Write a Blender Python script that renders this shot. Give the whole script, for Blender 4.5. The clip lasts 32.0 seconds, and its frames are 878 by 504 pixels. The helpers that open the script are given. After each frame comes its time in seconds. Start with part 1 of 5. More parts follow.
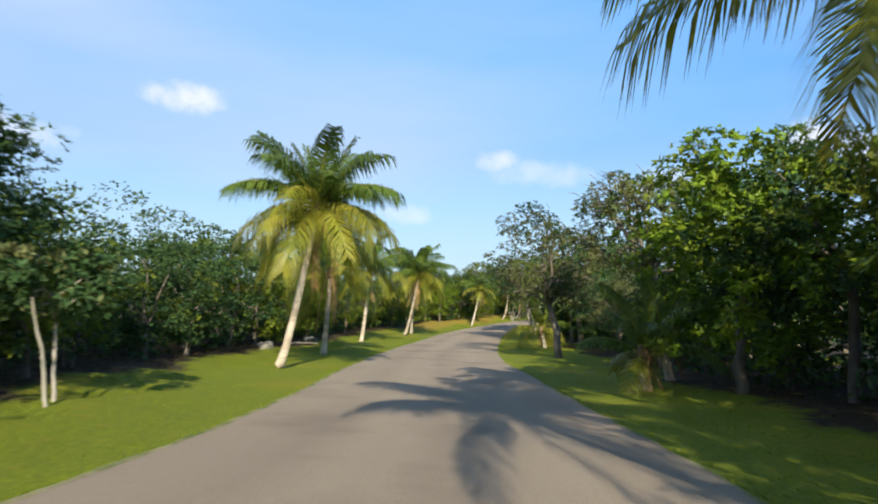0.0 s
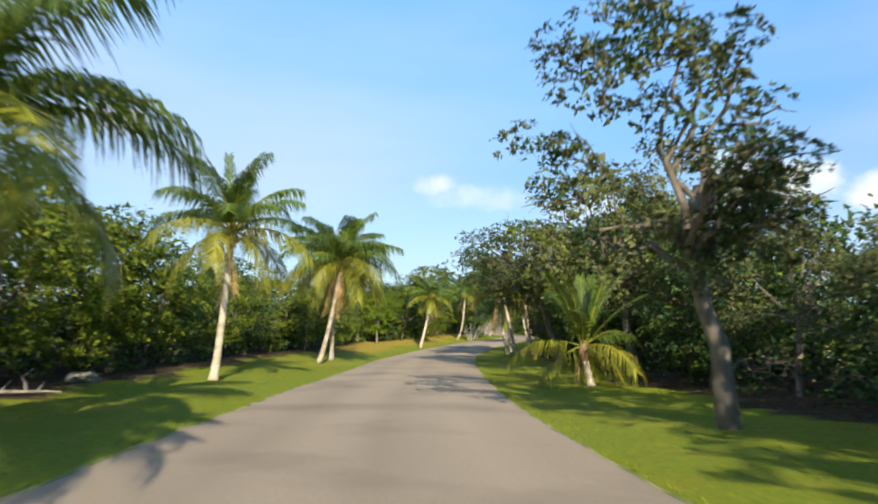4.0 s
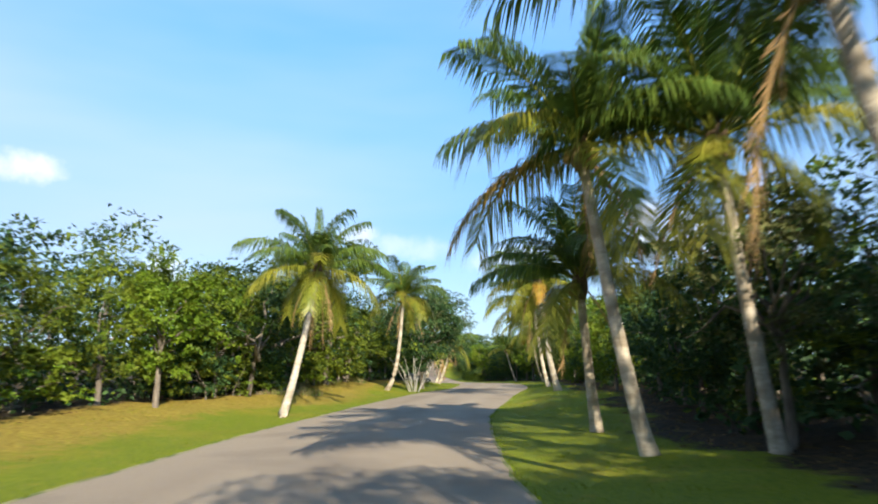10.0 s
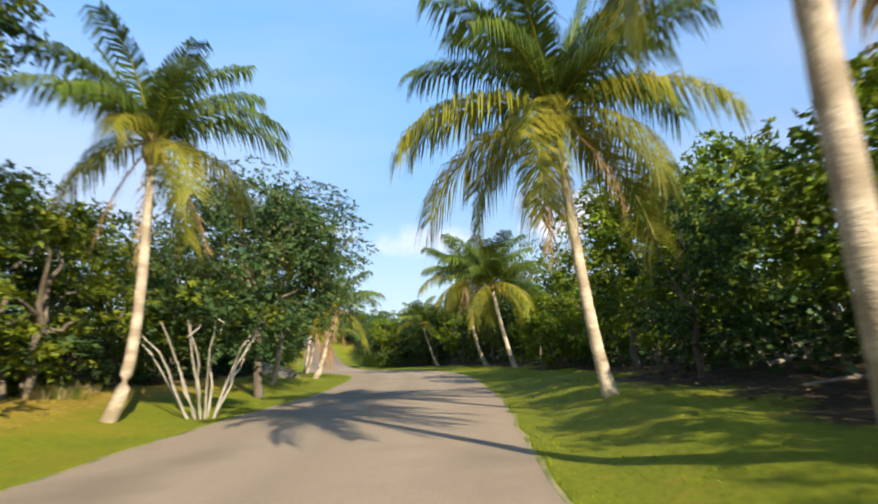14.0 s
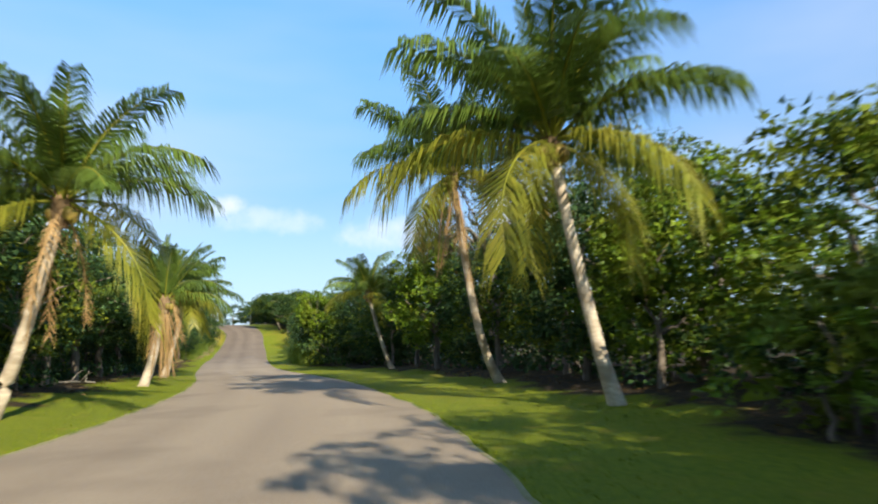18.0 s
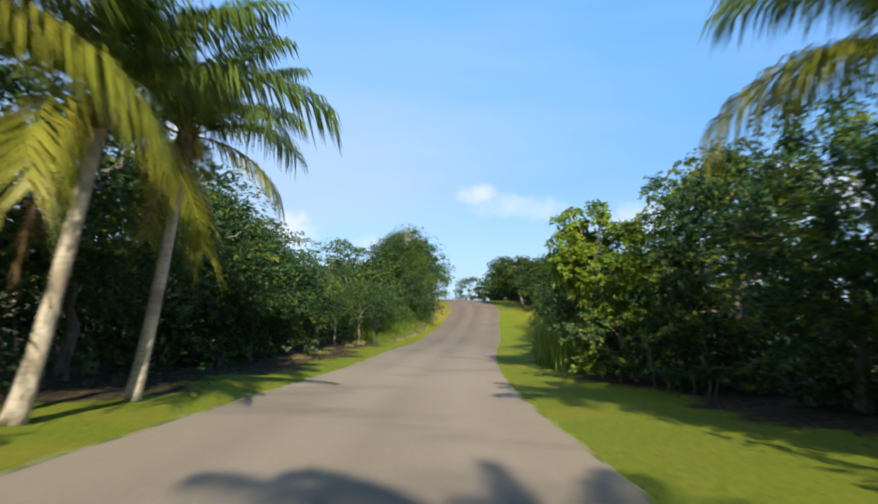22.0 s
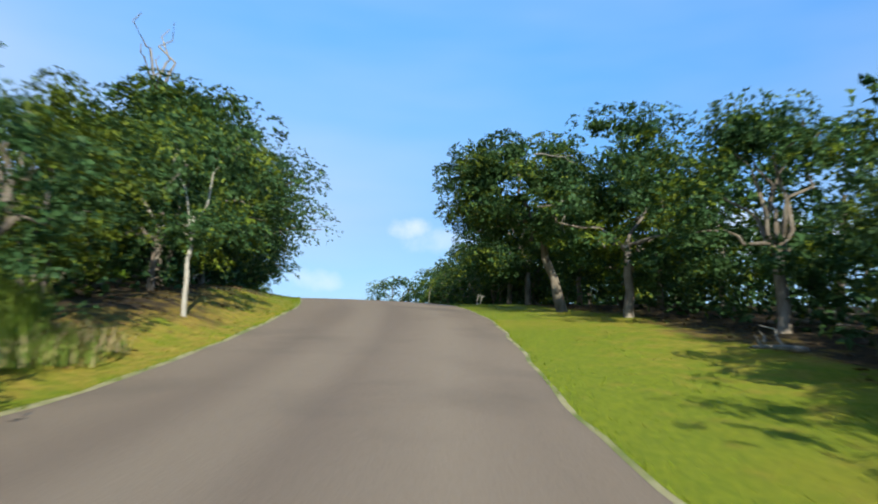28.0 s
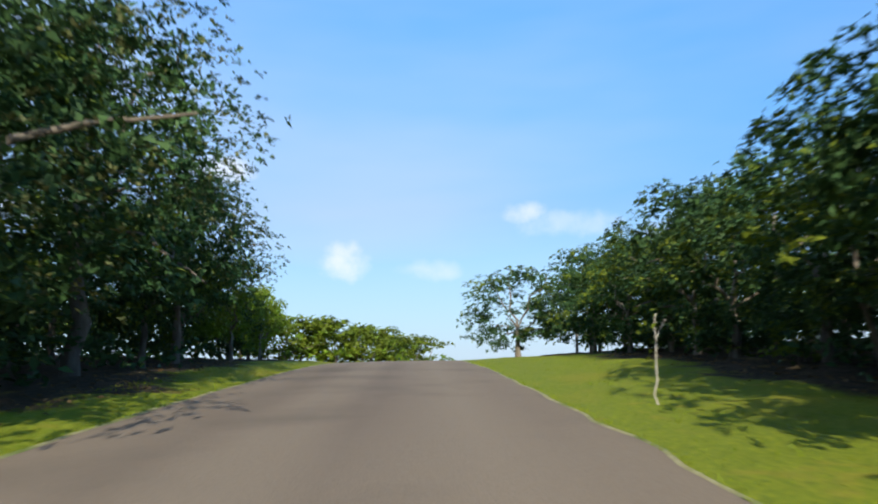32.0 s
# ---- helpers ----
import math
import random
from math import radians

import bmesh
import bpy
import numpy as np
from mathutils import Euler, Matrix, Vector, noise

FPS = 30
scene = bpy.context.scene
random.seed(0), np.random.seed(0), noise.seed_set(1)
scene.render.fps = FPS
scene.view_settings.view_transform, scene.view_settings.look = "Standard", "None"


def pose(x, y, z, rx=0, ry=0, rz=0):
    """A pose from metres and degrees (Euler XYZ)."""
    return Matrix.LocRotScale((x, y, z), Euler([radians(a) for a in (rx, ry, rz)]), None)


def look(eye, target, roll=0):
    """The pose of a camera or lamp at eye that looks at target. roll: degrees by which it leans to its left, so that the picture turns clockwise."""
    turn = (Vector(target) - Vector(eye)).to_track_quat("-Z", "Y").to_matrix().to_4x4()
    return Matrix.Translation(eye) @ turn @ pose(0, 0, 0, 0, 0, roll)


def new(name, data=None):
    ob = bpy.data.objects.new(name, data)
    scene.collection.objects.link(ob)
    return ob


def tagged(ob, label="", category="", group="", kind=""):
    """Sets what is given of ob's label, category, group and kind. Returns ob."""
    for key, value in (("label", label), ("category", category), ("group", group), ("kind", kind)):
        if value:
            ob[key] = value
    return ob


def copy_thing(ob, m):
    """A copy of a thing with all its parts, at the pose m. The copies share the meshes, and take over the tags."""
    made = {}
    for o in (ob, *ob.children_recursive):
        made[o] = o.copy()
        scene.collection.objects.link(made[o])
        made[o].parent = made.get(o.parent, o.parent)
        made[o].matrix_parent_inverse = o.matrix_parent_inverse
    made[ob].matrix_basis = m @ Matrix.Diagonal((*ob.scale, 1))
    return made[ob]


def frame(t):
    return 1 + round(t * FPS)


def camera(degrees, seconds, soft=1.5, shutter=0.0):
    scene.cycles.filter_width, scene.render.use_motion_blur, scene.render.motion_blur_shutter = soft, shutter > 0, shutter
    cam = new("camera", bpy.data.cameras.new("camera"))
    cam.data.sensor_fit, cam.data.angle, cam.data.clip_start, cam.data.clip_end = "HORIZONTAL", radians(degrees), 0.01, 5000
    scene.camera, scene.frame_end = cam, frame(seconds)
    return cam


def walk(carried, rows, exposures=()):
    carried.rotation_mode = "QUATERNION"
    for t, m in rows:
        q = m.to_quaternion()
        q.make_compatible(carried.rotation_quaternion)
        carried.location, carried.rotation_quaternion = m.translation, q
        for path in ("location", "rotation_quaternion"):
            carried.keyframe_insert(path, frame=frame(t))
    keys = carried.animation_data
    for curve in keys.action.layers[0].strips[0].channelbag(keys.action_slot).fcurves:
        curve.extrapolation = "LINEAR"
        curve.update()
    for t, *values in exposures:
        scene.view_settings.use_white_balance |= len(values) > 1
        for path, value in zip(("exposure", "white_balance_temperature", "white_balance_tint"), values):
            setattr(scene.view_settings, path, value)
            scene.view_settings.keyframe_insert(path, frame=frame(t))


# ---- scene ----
cam = camera(64.3, 32.0, soft=1.9, shutter=0.5)
PATH = [
    (0, (0.000, 0.000, 0.000), (-0.026, 1.993, 0.171), 1.51),
    (0.5, (-0.030, 2.398, -0.115), (0.000, 4.390, 0.066), 0.88),
    (1, (-0.062, 4.936, -0.222), (-0.013, 6.926, -0.031), 0.53),
    (1.5, (-0.121, 7.608, -0.326), (-0.057, 9.597, -0.125), 0.42),
    (2, (-0.194, 10.419, -0.426), (-0.118, 12.407, -0.221), 0.27),
    (2.5, (-0.251, 13.398, -0.490), (-0.159, 15.384, -0.274), -0.04),
    (3, (-0.278, 16.546, -0.539), (-0.177, 18.531, -0.314), 0.73),
    (3.5, (-0.234, 19.847, -0.579), (-0.118, 21.830, -0.346), 0.81),
    (5.5, (0.518, 33.752, -0.861), (0.774, 35.714, -0.575), 0.36),
    (6, (0.873, 37.273, -0.873), (1.125, 39.233, -0.564), 0.14),
    (6.5, (1.236, 40.817, -0.888), (1.490, 42.774, -0.566), -0.11),
    (7, (1.580, 44.382, -0.913), (1.839, 46.336, -0.577), -0.20),
    (7.5, (1.896, 47.972, -0.934), (2.158, 49.923, -0.582), -0.41),
    (8, (2.221, 51.605, -0.932), (2.487, 53.551, -0.556), -0.16),
    (8.5, (2.585, 55.283, -0.911), (2.866, 57.225, -0.525), -0.40),
    (9, (2.999, 58.997, -0.883), (3.292, 60.936, -0.492), -0.81),
    (9.5, (3.456, 62.728, -0.858), (3.788, 64.665, -0.485), -1.29),
    (10, (3.970, 66.442, -0.840), (4.333, 68.371, -0.457), -0.68),
    (10.5, (4.562, 70.105, -0.824), (4.948, 72.034, -0.465), -2.76),
    (11, (5.241, 73.661, -0.797), (5.637, 75.598, -0.498), -3.36),
    (11.5, (6.003, 77.065, -0.741), (6.485, 78.984, -0.449), -3.02),
    (12, (6.813, 80.336, -0.660), (7.325, 82.246, -0.356), -3.21),
    (12.5, (7.665, 83.543, -0.576), (8.207, 85.443, -0.265), -3.52),
    (13, (8.569, 86.761, -0.484), (9.142, 88.649, -0.158), -3.85),
    (13.5, (9.565, 89.982, -0.363), (10.172, 91.859, -0.034), -4.03),
    (14, (10.635, 93.126, -0.228), (11.263, 94.997, 0.098), -3.39),
    (14.5, (11.705, 96.148, -0.095), (12.349, 98.016, 0.213), -2.42),
    (15, (12.762, 99.144, 0.035), (13.431, 101.004, 0.336), -1.97),
    (15.5, (13.804, 102.141, 0.148), (14.555, 103.974, 0.423), -2.78),
    (17.5, (17.915, 114.434, 0.315), (18.654, 116.267, 0.618), -1.39),
    (18, (19.083, 117.878, 0.392), (19.802, 119.720, 0.694), -1.81),
    (18.5, (20.148, 121.437, 0.482), (20.762, 123.318, 0.772), -2.00),
    (19, (21.086, 125.069, 0.591), (21.619, 126.973, 0.890), -1.53),
    (19.5, (21.905, 128.735, 0.711), (22.233, 130.686, 1.006), 0.49),
    (20, (22.615, 132.418, 0.809), (22.817, 134.390, 1.073), 0.92),
    (20.5, (23.175, 136.111, 0.871), (23.337, 138.088, 1.127), 0.76),
    (21, (23.574, 139.825, 0.913), (23.663, 141.807, 1.168), 0.79),
    (21.5, (23.829, 143.620, 0.954), (23.908, 145.602, 1.208), 1.22),
    (22, (23.984, 147.540, 1.016), (24.015, 149.522, 1.280), 1.84),
    (22.5, (24.086, 151.609, 1.083), (24.094, 153.587, 1.378), 2.32),
    (23, (24.192, 155.834, 1.143), (24.201, 157.813, 1.432), 1.38),
    (23.5, (24.389, 160.196, 1.195), (24.408, 162.172, 1.498), 0.50),
    (24, (24.665, 164.678, 1.245), (24.695, 166.656, 1.543), 0.68),
    (24.5, (24.959, 169.276, 1.313), (25.006, 171.252, 1.613), 0.55),
    (26.5, (26.365, 188.186, 2.227), (26.526, 190.150, 2.570), 1.00),
    (27, (26.913, 192.284, 2.384), (27.092, 194.248, 2.718), 0.95),
    (27.5, (27.504, 196.252, 2.609), (27.714, 198.210, 2.955), 1.22),
    (28, (28.106, 200.151, 3.005), (28.325, 202.105, 3.372), 1.42),
    (28.5, (28.691, 204.011, 3.582), (28.897, 205.958, 3.992), 2.17),
    (29, (29.222, 207.809, 4.250), (29.428, 209.732, 4.758), 1.26),
    (29.5, (29.601, 211.531, 4.903), (29.795, 213.441, 5.467), 0.73),
    (30, (29.833, 215.149, 5.554), (29.934, 217.088, 6.033), 0.12),
    (30.5, (29.941, 218.618, 6.172), (29.926, 220.562, 6.642), -0.45),
    (31, (29.917, 221.906, 6.725), (29.883, 223.864, 7.133), -0.73),
    (31.5, (29.761, 225.044, 7.154), (29.693, 227.007, 7.533), -1.32),
    (32, (29.516, 228.037, 7.420), (29.402, 230.006, 7.748), -1.24),
]
walk(cam, [(t, look(eye, target, roll)) for t, eye, target, roll in PATH],
     exposures=[(0.0, 0.48, 6550, 10), (3.0, 0.66, 6750, 10), (7.0, 0.58, 6750, 10), (9.0, 0.56, 6400, 10), (10.0, 0.76, 6500, 10), (11.0, 0.86, 6800, 12), (13.0, 0.81, 7100, 14), (15.5, 0.56, 7200, 14),
                (18.0, 0.66, 6700, 10), (20.5, 0.53, 6450, 10), (23.0, 0.48, 6500, 10), (25.0, 0.48, 6650, 8), (27.0, 0.44, 6250, 6), (28.0, 0.44, 6050, 6), (29.5, 0.46, 6200, 7), (32.0, 0.44, 6250, 8)])

# ---- daylight ----
SUN_WAY = Vector((0.24, -2.35, 1.0)).normalized()
SUN_LIFT = math.asin(SUN_WAY.z)
SUN_TURN = math.atan2(SUN_WAY.x, SUN_WAY.y)

# low heaped clouds: degrees east of north, height, half width, half height, fullness
CLOUDS = [(-21.5, 15.8, 3.2, 1.3, 0.8), (3.8, 12.4, 2.0, 1.1, 0.7), (7.5, 11.4, 5.0, 1.2, 0.4), (27.5, 13.2, 2.2, 1.6, 0.95), (30.5, 11.6, 5.5, 1.9, 0.9), (37.0, 10.6, 2.6, 1.6, 0.9),
          (-10.9, 8.8, 2.4, 1.6, 0.85), (17.5, 10.2, 4.5, 1.6, 0.55), (-33.0, 12.0, 4.0, 1.3, 0.7), (-4.0, 8.0, 3.0, 1.0, 0.4), (58.0, 12.0, 6.0, 2.0, 0.8), (-70.0, 14.0, 6.0, 1.8, 0.7)]

world = bpy.data.worlds.new("sky")
scene.world = world
world.use_nodes = True
wn, wl = world.node_tree.nodes, world.node_tree.links
wn.clear()
sky = wn.new("ShaderNodeTexSky")
sky.sky_type = 'NISHITA'
sky.sun_disc = False
sky.sun_elevation = SUN_LIFT
sky.sun_rotation = SUN_TURN
sky.air_density, sky.dust_density, sky.ozone_density = 1.0, 0.6, 2.0
coord = wn.new("ShaderNodeTexCoord")
stretch = wn.new("ShaderNodeMapping")
stretch.inputs["Scale"].default_value = (1.0, 1.6, 4.5)
stretch.inputs["Rotation"].default_value = (0.0, 0.25, 0.3)
veil = wn.new("ShaderNodeTexNoise")
veil.inputs["Scale"].default_value = 1.1
veil.inputs["Detail"].default_value = 4.0
veil.inputs["Roughness"].default_value = 0.45
veil_ramp = wn.new("ShaderNodeMapRange")
veil_ramp.inputs["From Min"].default_value, veil_ramp.inputs["From Max"].default_value = 0.38, 0.74
veil_ramp.inputs["To Max"].default_value = 0.5
puff = wn.new("ShaderNodeTexNoise")
puff.inputs["Scale"].default_value = 26.0
puff.inputs["Detail"].default_value = 5.0
puff.inputs["Roughness"].default_value = 0.55
split = wn.new("ShaderNodeSeparateXYZ")
haze = wn.new("ShaderNodeMapRange")
haze.inputs["From Min"].default_value, haze.inputs["From Max"].default_value = 0.34, 0.02
haze.inputs["To Max"].default_value = 0.84
heap = wn.new("ShaderNodeMix")
heap.data_type = 'RGBA'
heap.inputs["B"].default_value = (9.6, 9.7, 10.2, 1.0)
most2 = wn.new("ShaderNodeMath")
most2.operation = 'MAXIMUM'
# thin high cloud is denser towards the west
west = wn.new("ShaderNodeMapRange")
west.inputs["From Min"].default_value, west.inputs["From Max"].default_value = 0.25, -0.65
west.inputs["To Min"].default_value, west.inputs["To Max"].default_value = 0.0, 0.34
thick = wn.new("ShaderNodeMath")
thick.operation = 'ADD'
blend = wn.new("ShaderNodeMix")
blend.data_type = 'RGBA'
blend.inputs["B"].default_value = (6.4, 7.3, 8.8, 1.0)
tint = wn.new("ShaderNodeMix")
tint.data_type = 'RGBA'
tint.blend_type = 'MULTIPLY'
tint.inputs["Factor"].default_value = 1.0
tint.inputs["B"].default_value = (0.57, 1.14, 1.55, 1.0)
lofty = wn.new("ShaderNodeMapRange")
lofty.inputs["From Min"].default_value, lofty.inputs["From Max"].default_value = 0.22, 0.55
lofty.inputs["To Min"].default_value, lofty.inputs["To Max"].default_value = 1.0, 2.0
# the sky overhead, above the view, is dimmed to weaken the fill light
zenith = wn.new("ShaderNodeMapRange")
zenith.interpolation_type = 'SMOOTHSTEP'
zenith.inputs["From Min"].default_value, zenith.inputs["From Max"].default_value = 0.52, 0.85
zenith.inputs["To Min"].default_value, zenith.inputs["To Max"].default_value = 1.0, 0.26
overhead = wn.new("ShaderNodeVectorMath")
overhead.operation = 'SCALE'
deeper = wn.new("ShaderNodeVectorMath")
deeper.operation = 'SCALE'
back = wn.new("ShaderNodeBackground")
back.inputs["Strength"].default_value = 0.079
out = wn.new("ShaderNodeOutputWorld")
wl.new(coord.outputs["Generated"], stretch.inputs["Vector"])
wl.new(stretch.outputs["Vector"], veil.inputs["Vector"])
wl.new(veil.outputs["Fac"], veil_ramp.inputs["Value"])
wl.new(coord.outputs["Generated"], puff.inputs["Vector"])
wl.new(coord.outputs["Generated"], split.inputs["Vector"])
wl.new(split.outputs["Z"], haze.inputs["Value"])
wl.new(split.outputs["X"], west.inputs["Value"])
wl.new(veil_ramp.outputs["Result"], thick.inputs[0])
wl.new(west.outputs["Result"], thick.inputs[1])
wl.new(thick.outputs["Value"], most2.inputs[0])
wl.new(haze.outputs["Result"], most2.inputs[1])
wl.new(sky.outputs["Color"], tint.inputs["A"])
wl.new(split.outputs["Z"], lofty.inputs["Value"])
wl.new(tint.outputs["Result"], deeper.inputs[0])
wl.new(lofty.outputs["Result"], deeper.inputs["Scale"])
wl.new(deeper.outputs["Vector"], blend.inputs["A"])
wl.new(most2.outputs["Value"], blend.inputs["Factor"])
wl.new(split.outputs["Z"], zenith.inputs["Value"])
wl.new(blend.outputs["Result"], overhead.inputs[0])
wl.new(zenith.outputs["Result"], overhead.inputs["Scale"])
wl.new(overhead.outputs["Vector"], heap.inputs["A"])
heaped = None
for turn, lift, broad, tall, full in CLOUDS:
    q = Euler((radians(lift), 0.0, radians(-turn))).to_matrix()
    spans = []
    for axis, size in ((Vector((1, 0, 0)), broad), (Vector((0, 0, 1)), tall)):
        across = wn.new("ShaderNodeVectorMath")
        across.operation = 'DOT_PRODUCT'
        across.inputs[1].default_value = (q @ axis) / math.sin(radians(size))
        wl.new(coord.outputs["Generated"], across.inputs[0])
        square = wn.new("ShaderNodeMath")
        square.operation = 'MULTIPLY'
        wl.new(across.outputs["Value"], square.inputs[0])
        wl.new(across.outputs["Value"], square.inputs[1])
        spans.append(square)
    ahead = wn.new("ShaderNodeVectorMath")
    ahead.operation = 'DOT_PRODUCT'
    ahead.inputs[1].default_value = q @ Vector((0, 1, 0))
    wl.new(coord.outputs["Generated"], ahead.inputs[0])
    front = wn.new("ShaderNodeMath")
    front.operation = 'GREATER_THAN'
    front.inputs[1].default_value = 0.0
    wl.new(ahead.outputs["Value"], front.inputs[0])
    round_ = wn.new("ShaderNodeMath")
    round_.operation = 'ADD'
    wl.new(spans[0].outputs["Value"], round_.inputs[0])
    wl.new(spans[1].outputs["Value"], round_.inputs[1])
    frayed = wn.new("ShaderNodeMath")
    frayed.operation = 'MULTIPLY_ADD'
    frayed.inputs[1].default_value = 2.6
    wl.new(puff.outputs["Fac"], frayed.inputs[0])
    wl.new(round_.outputs["Value"], frayed.inputs[2])
    ball = wn.new("ShaderNodeMapRange")
    ball.interpolation_type = 'SMOOTHSTEP'
    ball.inputs["From Min"].default_value, ball.inputs["From Max"].default_value = 2.5, 0.9
    ball.inputs["To Max"].default_value = full
    wl.new(frayed.outputs["Value"], ball.inputs["Value"])
    seen = wn.new("ShaderNodeMath")
    seen.operation = 'MULTIPLY'
    wl.new(ball.outputs["Result"], seen.inputs[0])
    wl.new(front.outputs["Value"], seen.inputs[1])
    if heaped is None:
        heaped = seen
    else:
        most = wn.new("ShaderNodeMath")
        most.operation = 'MAXIMUM'
        wl.new(heaped.outputs["Value"], most.inputs[0])
        wl.new(seen.outputs["Value"], most.inputs[1])
        heaped = most
wl.new(heaped.outputs["Value"], heap.inputs["Factor"])
wl.new(heap.outputs["Result"], back.inputs["Color"])
wl.new(back.outputs["Background"], out.inputs["Surface"])

sun = new("sun", bpy.data.lights.new("sun", 'SUN'))
sun.data.energy = 5.0
sun.data.angle = radians(0.6)
sun.data.color = (1.0, 0.90, 0.70)
sun.matrix_world = look((0, 0, 60), Vector((0, 0, 60)) - SUN_WAY)


# ---- materials ----
def material(name, colours, scale=4.0, rough=0.8, bump=0.2, bump_scale=None, detail=6.0, patch=None, patch_scale=0.3,
             patch_at=(0.45, 0.62), translucent=0.0, per_object=0.0, per_island=0.0, gloss=0.3, stretch_by=None):
    """A two-scale mottled surface: colours blend by fine noise, patch is a second colour in large stains."""
    m = bpy.data.materials.new(name)
    m.use_nodes = True
    n, l = m.node_tree.nodes, m.node_tree.links
    bsdf = n["Principled BSDF"]
    tc = n.new("ShaderNodeTexCoord")
    where = tc.outputs["Object"]
    if stretch_by:
        mp = n.new("ShaderNodeMapping")
        mp.inputs["Scale"].default_value = stretch_by
        l.new(where, mp.inputs["Vector"])
        where = mp.outputs["Vector"]
    fine = n.new("ShaderNodeTexNoise")
    fine.inputs["Scale"].default_value = scale
    fine.inputs["Detail"].default_value = detail
    fine.inputs["Roughness"].default_value = 0.6
    l.new(where, fine.inputs["Vector"])
    ramp = n.new("ShaderNodeValToRGB")
    while len(ramp.color_ramp.elements) < len(colours):
        ramp.color_ramp.elements.new(0.5)
    for i, (e, c) in enumerate(zip(ramp.color_ramp.elements, colours)):
        e.position = 0.30 + 0.42 * i / max(len(colours) - 1, 1)
        e.color = (*c, 1.0)
    l.new(fine.outputs["Fac"], ramp.inputs["Fac"])
    colour = ramp.outputs["Color"]
    if patch:
        big = n.new("ShaderNodeTexNoise")
        big.inputs["Scale"].default_value = patch_scale
        big.inputs["Detail"].default_value = 5.0
        l.new(where, big.inputs["Vector"])
        mr = n.new("ShaderNodeMapRange")
        mr.inputs["From Min"].default_value, mr.inputs["From Max"].default_value = patch_at
        l.new(big.outputs["Fac"], mr.inputs["Value"])
        mx = n.new("ShaderNodeMix")
        mx.data_type = 'RGBA'
        mx.inputs["B"].default_value = (*patch, 1.0)
        l.new(mr.outputs["Result"], mx.inputs["Factor"])
        l.new(colour, mx.inputs["A"])
        colour = mx.outputs["Result"]
    for amount, node, socket in ((per_object, "ShaderNodeObjectInfo", "Random"), (per_island, "ShaderNodeNewGeometry", "Random Per Island")):
        if amount:
            info = n.new(node)
            mr = n.new("ShaderNodeMapRange")
            mr.inputs["To Min"].default_value, mr.inputs["To Max"].default_value = 1.0 - amount, 1.0 + amount
            l.new(info.outputs[socket], mr.inputs["Value"])
            hs = n.new("ShaderNodeHueSaturation")
            l.new(mr.outputs["Result"], hs.inputs["Value"])
            l.new(colour, hs.inputs["Color"])
            colour = hs.outputs["Color"]
    l.new(colour, bsdf.inputs["Base Color"])
    bsdf.inputs["Roughness"].default_value = rough
    bsdf.inputs["Specular IOR Level"].default_value = gloss
    if bump:
        bn = n.new("ShaderNodeTexNoise")
        bn.inputs["Scale"].default_value = bump_scale or scale * 4
        bn.inputs["Detail"].default_value = 5.0
        l.new(where, bn.inputs["Vector"])
        bp = n.new("ShaderNodeBump")
        bp.inputs["Strength"].default_value = bump
        bp.inputs["Distance"].default_value = 0.03
        l.new(bn.outputs["Fac"], bp.inputs["Height"])
        l.new(bp.outputs["Normal"], bsdf.inputs["Normal"])
    if translucent:
        tr = n.new("ShaderNodeBsdfTranslucent")
        l.new(colour, tr.inputs["Color"])
        ms = n.new("ShaderNodeMixShader")
        ms.inputs["Fac"].default_value = translucent
        l.new(bsdf.outputs["BSDF"], ms.inputs[1])
        l.new(tr.outputs["BSDF"], ms.inputs[2])
        l.new(ms.outputs["Shader"], n["Material Output"].inputs["Surface"])
    return m


ASPHALT = material("asphalt", [(0.35, 0.28, 0.205), (0.45, 0.365, 0.275), (0.53, 0.435, 0.33)], scale=55, rough=0.9, bump=0.35, bump_scale=160,
                   patch=(0.30, 0.245, 0.19), patch_scale=0.35, patch_at=(0.52, 0.76))
KERB = material("road_edge", [(0.30, 0.27, 0.13), (0.44, 0.40, 0.24)], scale=9, rough=0.9, bump=0.5, patch=(0.16, 0.2, 0.05), patch_scale=1.4)
LAWN = material("lawn", [(0.125, 0.175, 0.007), (0.205, 0.25, 0.010), (0.285, 0.315, 0.016)], scale=14, rough=0.85, bump=0.8, bump_scale=60,
                patch=(0.34, 0.28, 0.025), patch_scale=0.22, patch_at=(0.55, 0.80))
SOIL = material("litter", [(0.06, 0.042, 0.022), (0.13, 0.085, 0.045), (0.22, 0.15, 0.08)], scale=7, rough=0.95, bump=0.8, bump_scale=25,
                patch=(0.05, 0.075, 0.02), patch_scale=0.5)


def leaves(name, colours, translucent=0.22, rough=0.6, gloss=0.25):
    return material(name, colours, scale=0.9, rough=rough, bump=0.0, detail=3.0, translucent=translucent, per_object=0.2, per_island=0.2, gloss=gloss)


